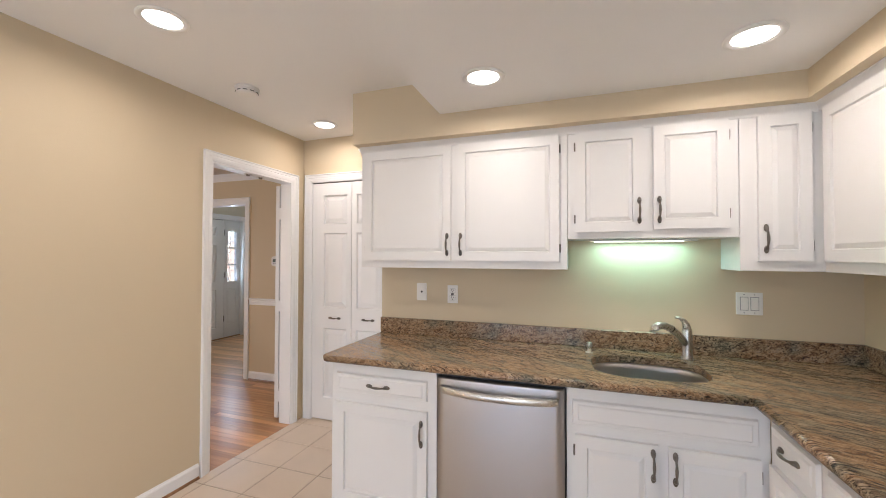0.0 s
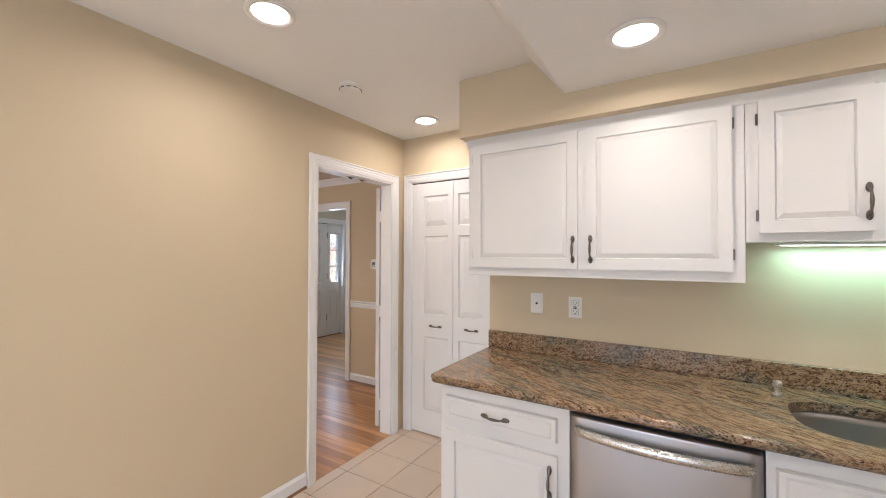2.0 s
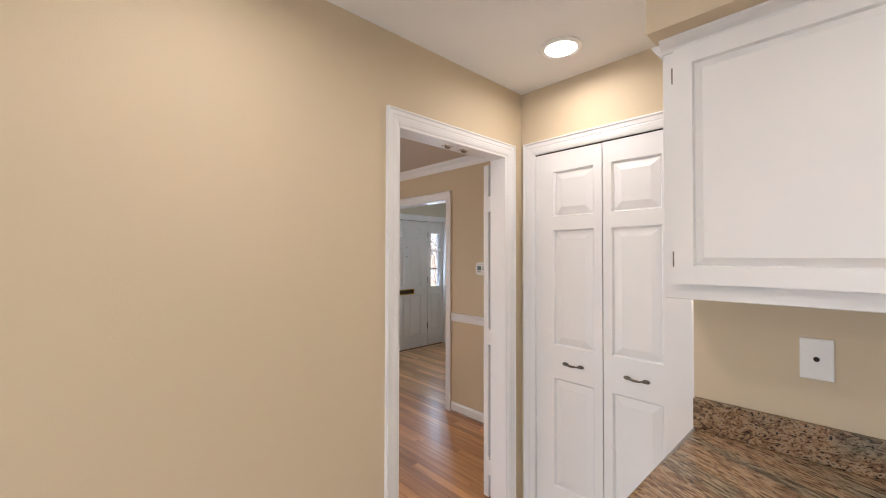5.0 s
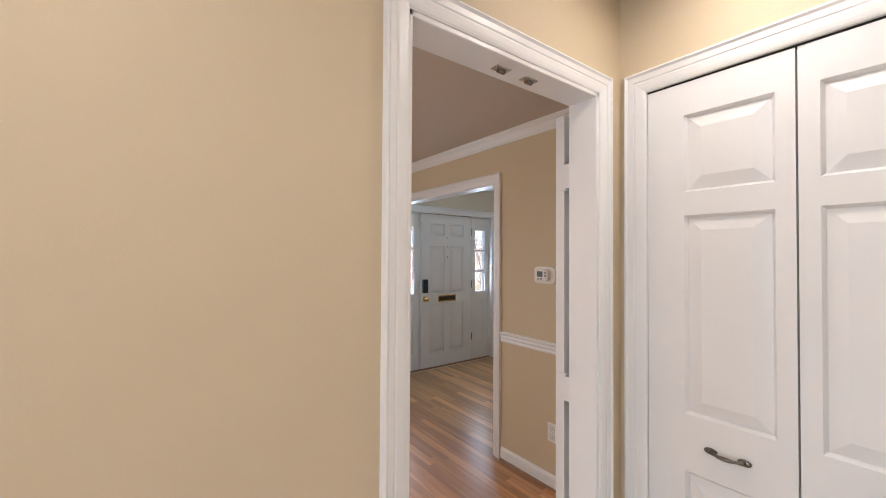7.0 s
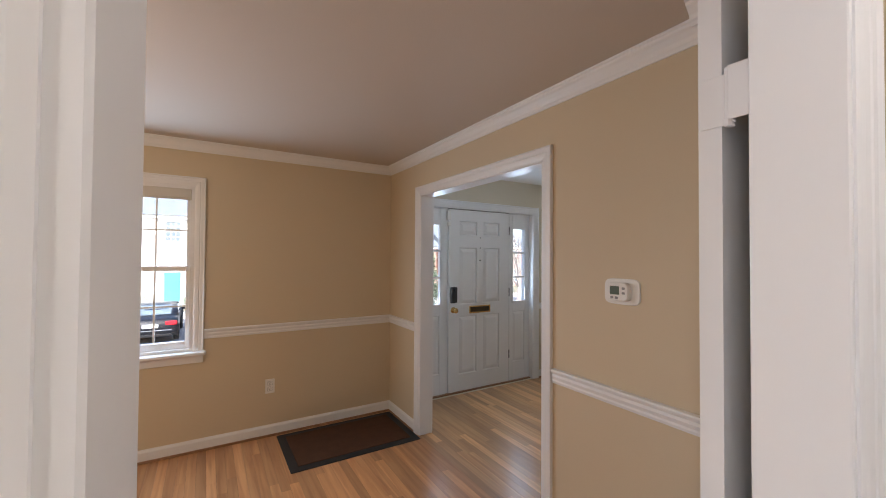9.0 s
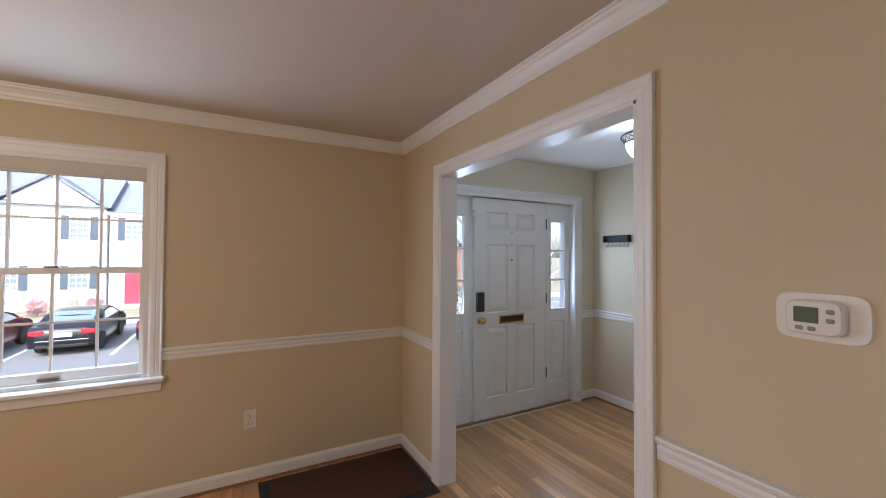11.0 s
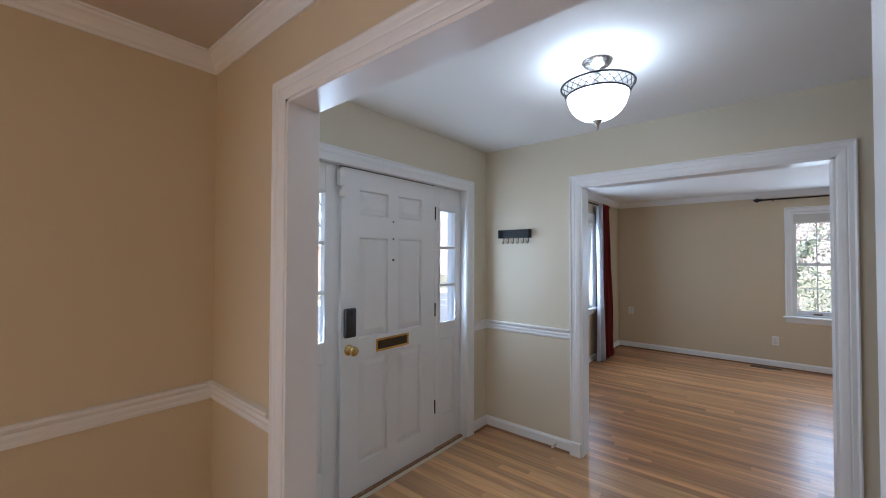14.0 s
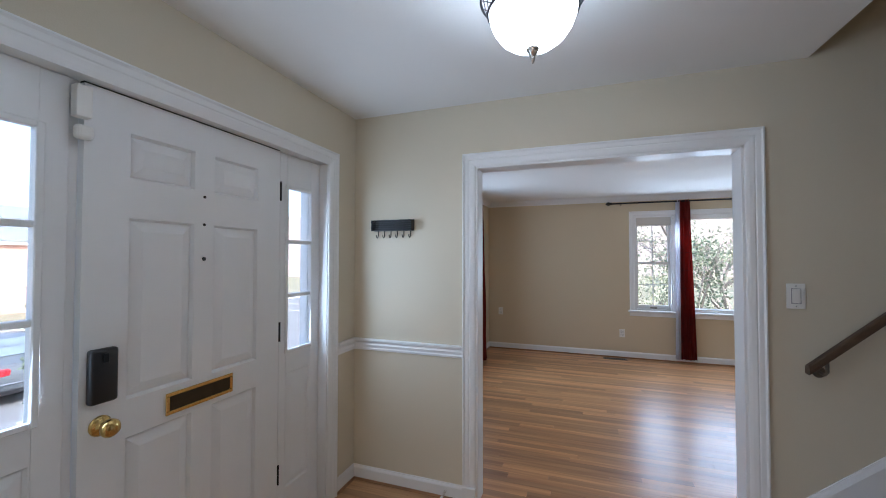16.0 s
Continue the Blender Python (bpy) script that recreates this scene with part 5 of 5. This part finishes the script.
for k in range(-9, 12):
    y = -1.35 + 2.9 * k
    tagged(slab("parking_line", (-26, y - 0.06, GZ + 0.02), (-20.4, y + 0.06, GZ + 0.026), LINE), "white parking bay line", "road marking", kind="structure")
tagged(slab("front_step", (W - 1.6, 3.7, YARD - 0.05), (W - 0.2, 5.5, -0.03), LINE), "concrete front step", "step", kind="structure")


tagged(slab("backdrop_woods", (-60, 62, GZ), (60, 62.5, 9), FAR_WOODS), "pale bare woods far behind the house", "backdrop", kind="structure")


def house(x, y, base, w, h, wallmat, label, bays, gable=False):
    """A two-storey house front that looks along +x; bays are (place, door paint or None, shutters)."""
    c = thing("townhouse", pose(x, y, base, 0, 0, 90), label, "house", "houses across the car park")
    slab("wall", (0, 0, -0.5), (w, 8, h), wallmat, c)
    bm = bmesh.new()
    sweep(bm, [(-0.4, 0), (4.0, 2.6), (8.4, 0)], (-0.3, 0, h), (w + 0.3, 0, h), (0, 0, 1), (0, 1, 0))
    part("roof", bm, ROOF, c, "grey shingle roof")
    if gable:
        g0, g1, top = w - 5.2, w - 0.2, h + 1.9
        mid = (g0 + g1) / 2
        bm = bmesh.new()
        sweep(bm, [(g0, h), (g1, h), (mid, top)], (0, -0.02, 0), (0, 3.2, 0), (0, 0, 1), (1, 0, 0))
        part("gable", bm, wallmat, c)
        bm = bmesh.new()
        sweep(bm, [(g0 - 0.3, h - 0.1), (mid, top + 0.02), (g1 + 0.3, h - 0.1), (g1 + 0.3, h + 0.1), (mid, top + 0.22), (g0 - 0.3, h + 0.1)], (0, -0.3, 0), (0, 3.4, 0), (0, 0, 1), (1, 0, 0))
        part("gable_roof", bm, ROOF, c)
    else:
        slab("cornice", (-0.1, -0.25, h - 0.25), (w + 0.1, 0, h), TRIM, c)
    for cx, doormat, shutters in bays:
        for z in (1.3, 4.5):
            if z < 2 and doormat:
                slab("door_surround", (cx - 0.68, -0.04, 0.1), (cx + 0.68, -0.001, 2.6), TRIM, c)
                d = panelled("door", cx - 0.5, cx + 0.5, 0.15, 2.3, 0.07, [(cx + a, cx + a + 0.36, lo, hi) for a in (-0.42, 0.06) for lo, hi in ((0.35, 0.95), (1.1, 2.1))], doormat, c)
                slab("door_step", (cx - 0.9, -1.2, -0.3), (cx + 0.9, -0.04, 0.1), LINE, c)
                continue
            wn_ = part("window", boxes(((cx - 0.5, -0.06, z), (cx + 0.5, -0.001, z + 0.06)), ((cx - 0.5, -0.06, z + 1.44), (cx + 0.5, -0.001, z + 1.5)), ((cx - 0.5, -0.06, z), (cx - 0.44, -0.001, z + 1.5)), ((cx + 0.44, -0.06, z), (cx + 0.5, -0.001, z + 1.5)), ((cx - 0.44, -0.05, z + 0.72), (cx + 0.44, -0.001, z + 0.78)), ((cx - 0.16, -0.04, z), (cx - 0.13, -0.001, z + 1.5)), ((cx + 0.13, -0.04, z), (cx + 0.16, -0.001, z + 1.5)), ((cx - 0.44, -0.04, z + 0.36), (cx + 0.44, -0.001, z + 0.39)), ((cx - 0.44, -0.04, z + 1.1), (cx + 0.44, -0.001, z + 1.13))), TRIM, c)
            slab("pane", (cx - 0.44, -0.02, z + 0.06), (cx + 0.44, -0.002, z + 1.44), PANE_DARK, wn_)
            if shutters:
                for k in (-1, 1):
                    slab("shutter", (cx + k * 0.72 - 0.19, -0.05, z - 0.02), (cx + k * 0.72 + 0.19, -0.001, z + 1.52), SHUTTER, c)
    return c


DOOR_RED = material("red_door_paint", (0.45, 0.03, 0.06), 0.4, bump=0)
DOOR_TEAL = material("teal_door_paint", (0.08, 0.24, 0.27), 0.4, bump=0)
house(-38, -25, GZ, 10.2, 6.2, WHITE_SIDING, "white painted two-storey townhouse with blue-grey shutters", [(2, DOOR_TEAL, True), (5, None, True), (8.2, None, True)])
house(-36, -14.6, GZ, 9.6, 6.6, WHITE_SIDING, "white painted townhouse with a gable and shutters", [(2, None, True), (5, None, True), (8.3, None, True)], True)
house(-36.4, -4.9, GZ, 8.2, 6.4, WHITE_SIDING, "white painted townhouse with a red and a teal door", [(1.35, DOOR_RED, True), (4.75, DOOR_TEAL, False), (7.2, None, False)])
house(-37, 4.5, GZ, 6.0, 6.2, WHITE_SIDING, "white townhouse beside the brick house", [(1.6, None, True), (4.4, DOOR_TEAL, True)])
house(-38, 11, -2.9, 12, 5.4, RED_BRICK, "red brick two-storey townhouse with white windows", [(2, DOOR_TEAL, False), (5, None, False), (8, None, False), (10.6, None, False)])
house(-38, 24, -2.9, 12, 5.6, RED_BRICK, "red brick townhouse beside its neighbours", [(2, None, False), (6, DOOR_RED, False), (10, None, False)])


def car(m, paint, label):
    c = thing("car", m, label, "car", "parked cars")
    side = [(-2.20, 0.30), (-2.28, 0.45), (-2.29, 0.70), (-2.24, 0.93), (-2.10, 1.00), (-1.55, 1.05), (-1.15, 1.27), (-0.75, 1.40), (-0.2, 1.45), (0.35, 1.43), (0.75, 1.28), (1.15, 1.04), (1.75, 0.95), (2.10, 0.82), (2.27, 0.62), (2.26, 0.42), (2.18, 0.30)]
    bm = bmesh.new()
    rings = []
    for y, k in ((-0.82, 0.95), (-0.88, 0.985), (-0.90, 1.0), (-0.62, 1.012), (0, 1.02), (0.62, 1.012), (0.90, 1.0), (0.88, 0.985), (0.82, 0.95)):
        ring = []
        for x, z in side:
            inner = 0.38 * max(0.0, z - 1.04)
            yy = y - math.copysign(inner, y) if abs(y) > 0.5 else y
            ring.append(bm.verts.new((x * k, yy, z - (0.02 if abs(y) > 0.8 and z > 1.3 else 0))))
        rings.append(ring)
    n = len(side)
    for a, b in zip(rings, rings[1:]):
        for i in range(n):
            j = (i + 1) % n
            bm.faces.new((a[i], a[j], b[j], b[i]))
    bm.faces.new(rings[0])
    bm.faces.new(rings[-1])
    part("body", bm, paint, c, smooth=True)
    for z0, z1, mat in ((0.30, 0.40, BLACK), (0.52, 0.56, RIM)):
        part("bumper_strip", box(bmesh.new(), (-2.345, -0.70, z0), (-2.27, 0.70, z1), 0.015), mat, c)
    part("windscreen", sweep(bmesh.new(), [(-0.66, 0), (0.66, 0), (0.66, 0.012), (-0.66, 0.012)], (0.45, 0, 1.40), (1.14, 0, 1.065), (0.45, 0, 0.89), (0, 1, 0)), PANE_DARK, c)
    part("rear_window", sweep(bmesh.new(), [(-0.62, 0), (0.62, 0), (0.62, 0.012), (-0.62, 0.012)], (-1.56, 0, 1.075), (-0.86, 0, 1.395), (-0.42, 0, 0.89), (0, 1, 0)), PANE_DARK, c)
    for s in (-1, 1):
        bm = bmesh.new()
        q = [(-1.2, 1.08), (-0.78, 1.33), (-0.2, 1.37), (0.3, 1.35), (0.9, 1.08)]
        va = [bm.verts.new((x, s * (0.90 - 0.38 * (z - 1.04) + 0.004), z)) for x, z in q]
        vb = [bm.verts.new((x, s * (0.90 - 0.38 * (z - 1.04) - 0.01), z)) for x, z in q]
        bm.faces.new(va)
        bm.faces.new(vb[::-1])
        for i in range(5):
            j = (i + 1) % 5
            bm.faces.new((va[i], va[j], vb[j], vb[i]))
        part("side_window", bm, PANE_DARK, c)
        part("tail_light", box(bmesh.new(), (-2.325, s * 0.68 - 0.20, 0.73), (-2.15, s * 0.68 + 0.20, 0.90), 0.03), TAIL, c, "red tail light")
        part("mirror", box(bmesh.new(), (0.72, s * 0.98 - 0.09, 0.98), (0.86, s * 0.98 + 0.09, 1.12), 0.03), paint, c)
        for x in (-1.4, 1.4):
            wh = part("wheel", lathe(bmesh.new(), [(0.20, -0.10), (0.31, -0.10), (0.325, -0.07), (0.325, 0.075), (0.31, 0.10), (0.20, 0.10)], 24, pose(x, s * 0.815, 0.325, 90)), TYRE, c)
            part("rim", lathe(bmesh.new(), [(0.20, 0.095), (0.17, 0.085), (0.05, 0.10), (0, 0.10)], 10, pose(x, s * 0.815, 0.325, -90 * s)), RIM, wh)
    part("number_plate", box(bmesh.new(), (-2.35, -0.26, 0.66), (-2.28, 0.26, 0.80)), LINE, c)
    return c


car(pose(-23.25, -2.8, GZ + 0.02, 0, 0, 180), PAINT_BLACK, "black saloon car parked in a bay")
car(pose(-22.7, -5.7, GZ + 0.02, 0, 0, 180), PAINT_RED, "dark red saloon car parked in a bay")
car(pose(-23.45, 0.1, GZ + 0.02, 0, 0, 180), PAINT_BLACK, "black saloon car with wide red tail lights")
car(pose(-19.2, 9.2, GZ + 0.02, 0, 0, 180), PAINT_GREY, "grey car parked before the brick house")


def foliage(bm, centre, radii, count, size, rng, solid=False):
    for _ in range(count):
        d = Vector((rng.gauss(0, 1), rng.gauss(0, 1), rng.gauss(0, 1))).normalized()
        r = rng.uniform(0.55, 1.08) * (0.8 + 0.35 * noise.noise(d * 2.3 + Vector(centre)))
        p = Vector(centre) + Vector((d.x * radii[0], d.y * radii[1], d.z * radii[2])) * r
        u = Vector((rng.gauss(0, 1), rng.gauss(0, 1), rng.gauss(0, 1))).normalized()
        w = u.cross(Vector((rng.gauss(0, 1), rng.gauss(0, 1), rng.gauss(0, 1)))).normalized()
        s = size * rng.uniform(0.6, 1.3)
        bm.faces.new([bm.verts.new(p + u * s), bm.verts.new(p + w * s * 0.5), bm.verts.new(p - u * s), bm.verts.new(p - w * s * 0.5)])
    return bm


def shrub(x, y, r, h, mat, label, seed):
    rng = random.Random(seed)
    c = thing("shrub", pose(x, y, ground_z(x)), label, "shrub", "shrubs outside")
    bm = bmesh.new()
    for k in range(6):
        a = rng.uniform(0, 6.28)
        tube(bm, [(0, 0, 0), (0.3 * r * math.cos(a), 0.3 * r * math.sin(a), h * 0.4), (0.7 * r * math.cos(a), 0.7 * r * math.sin(a), h * 0.8)], [0.03, 0.02, 0.008], 5)
    part("stems", bm, BARK, c)
    part("leaves", foliage(bmesh.new(), (0, 0, h * 0.52), (r, r, h * 0.5), 2400, 0.032 + r * 0.008, rng), mat, c)


def tree(x, y, h, spread, mat, label, seed, leaves=0, twigs=3):
    """A tapered trunk that forks again and again; leaves fill the crown in clumps."""
    rng = random.Random(seed)
    c = thing("tree", pose(x, y, ground_z(x)), label, "tree", "trees outside")
    tips = []
    bm = bmesh.new()

    def limb(p, d, length, r, level):
        q = [p]
        for k in range(3):
            d = (d + Vector((rng.gauss(0, 0.16), rng.gauss(0, 0.16), rng.gauss(0.05, 0.1)))).normalized()
            q.append(q[-1] + d * length / 3)
        tube(bm, q, [r, r * 0.85, r * 0.72, r * 0.6], 5 if level else 8)
        tips.append(q[-1])
        if level < twigs:
            for k in range(4 if level else 6):
                a = rng.uniform(0, 6.28)
                out = Vector((math.cos(a), math.sin(a), rng.uniform(0.15, 0.9))).normalized()
                limb(q[rng.choice((1, 2, 3))], (d * 0.5 + out * spread).normalized(), length * rng.uniform(0.5, 0.72), r * 0.5, level + 1)
    limb(Vector((0, 0, 0)), Vector((0, 0, 1)), h * 0.42, h * 0.018, 0)
    part("trunk", bm, BARK, c, "grey branching trunk and limbs")
    if leaves:
        cb = bmesh.new()
        for p in tips:
            foliage(cb, p, (h * 0.06, h * 0.06, h * 0.05), max(4, 2 * leaves // len(tips)), 0.045, rng)
        part("crown", cb, mat, c)


def cypress(x, y, h, r, seed):
    rng = random.Random(seed)
    c = thing("tree", pose(x, y, ground_z(x)), "narrow dark green columnar evergreen by the step", "tree", "trees outside")
    part("trunk", tube(bmesh.new(), [(0, 0, 0), (0, 0, h * 0.9)], [0.05, 0.01], 8), BARK, c)
    bm = bmesh.new()
    for k in range(26):
        s = k / 26
        rr = r * (0.75 + 0.5 * s) * (1 - s ** 2.2) + 0.04
        a = rng.uniform(0, 6.28)
        foliage(bm, (0.25 * rr * math.cos(a), 0.25 * rr * math.sin(a), 0.15 + h * s * 0.95), (rr, rr, h * 0.05), 330, 0.022, rng)
    part("crown", bm, LEAF, c)


cypress(-8.0, 5.3, 2.6, 0.20, 5)
for i, (x, y, r, h, mat) in enumerate(((-33, -8.9, 1.2, 2.2, LEAF_PALE), (-33, -7.3, 0.7, 1.1, LEAF_PINK), (-33, -5.75, 0.55, 1.2, LEAF_PALE), (-32.6, -4.7, 0.6, 1.1, LEAF_PINK), (-33, -1.7, 0.9, 1.1, LEAF_PALE), (-33.5, 1.2, 0.7, 1.0, LEAF), (-24.6, 12.2, 1.1, 1.1, LEAF_PALE), (-25.2, 14.0, 1.2, 1.2, LEAF_PALE), (-9.0, 5.8, 0.6, 0.9, LEAF_PALE))):
    shrub(x, y, r, h, mat, "rounded green garden shrub" if mat is not LEAF_PINK else "low pink flowering shrub", i + 20)
for i, (x, y, h, sp_, mat, lv) in enumerate(((-10.5, 7.6, 7.2, 0.9, LEAF_PALE, 0), (-5.6, 16.5, 5.2, 0.8, LEAF_PALE, 1500), (-3.7, 15.2, 4.6, 0.9, LEAF, 2600), (-1.9, 17.5, 6.5, 0.9, LEAF_PALE, 900), (-0.2, 16.0, 5.5, 0.9, LEAF_PALE, 1500), (1.8, 18.5, 7.0, 0.9, LEAF_PINK, 700), (-3.0, 20.5, 8.0, 0.9, LEAF_PALE, 900), (-24, 22, 9.0, 0.9, LEAF_PALE, 0))):
    tree(x, y, h, sp_, mat, "bare-limbed tree in early leaf" if lv < 2000 else "dense evergreen tree behind the house", i + 40, lv)
for i in range(9):
    shrub(-6.5 + i * 1.25, 14.2 + 0.9 * math.sin(i * 2.1), 1.1, 3.1 + 0.6 * math.sin(i * 1.7), LEAF_PALE if i % 4 else LEAF, "tall loose garden shrub behind the house", 70 + i)


# ---- floor pieces ----
def unit_piece(name, mat):
    bm = box(bmesh.new(), (0, 0, -0.012), (1, 1, 0))
    me = bpy.data.meshes.new(name)
    bmesh.ops.recalc_face_normals(bm, faces=bm.faces)
    bm.to_mesh(me)
    bm.free()
    me.materials.append(mat)
    return me


bm = bmesh.new()
box(bm, (-0.15, -0.15, -0.014), (0.15, 0.15, 0.0), 0.003)
tile_mesh = bpy.data.meshes.new("tile")
bm.to_mesh(tile_mesh)
bm.free()
tile_mesh.materials.append(TILE)
kf = bpy.data.objects["floor_kitchen"]
rng = random.Random(3)
T = 0.306
for i in range(-1, 12):
    for j in range(-16, 2):
        x, y = -2.150 + (i + 0.5) * T, 2.435 + (j + 0.5) * T
        if i == -1:
            x0, x1 = KW + 0.002, -2.153
        else:
            x0, x1 = x - 0.15, x + 0.15
        y1 = min(y + 0.15, CLN + 0.03)
        if x0 > KE or y - 0.15 < KS:
            continue
        ob = new("tile", tile_mesh)
        ob.parent = kf
        ob.location = ((x0 + x1) / 2, (y - 0.15 + y1) / 2, rng.uniform(-0.0006, 0.0004))
        ob.scale = ((x1 - x0) / 0.3, (y1 - y + 0.15) / 0.3, 1)

plank_mesh, pale_mesh = unit_piece("plank", OAK), unit_piece("plank", OAK_PALE)
WID = 0.0585
for nm, x0, x1, y0, y1 in (("floor_dining", W, KW, DS, DN), ("floor_foyer", W, -2.0, DN, LS), ("floor_living", W, LE, LS, LN)):
    n = int(math.ceil((y1 - y0) / WID))
    wid = (y1 - y0) / n
    for k in range(n):
        x = x0
        first = True
        while x < x1 - 0.01:
            ln = rng.uniform(0.7, 1.9)
            if first:
                ln *= rng.uniform(0.3, 1.0)
                first = False
            e = min(x1, x + ln)
            if x1 - e < 0.25:
                e = x1
            ob = new("plank", pale_mesh if nm == "floor_foyer" else plank_mesh)
            ob.parent = FLOORS[nm]
            ob.location = (x + 0.0004, y0 + k * wid + 0.0005, rng.uniform(-0.0003, 0.0))
            ob.scale = (e - x - 0.0008, wid - 0.0010, 1)
            x = e
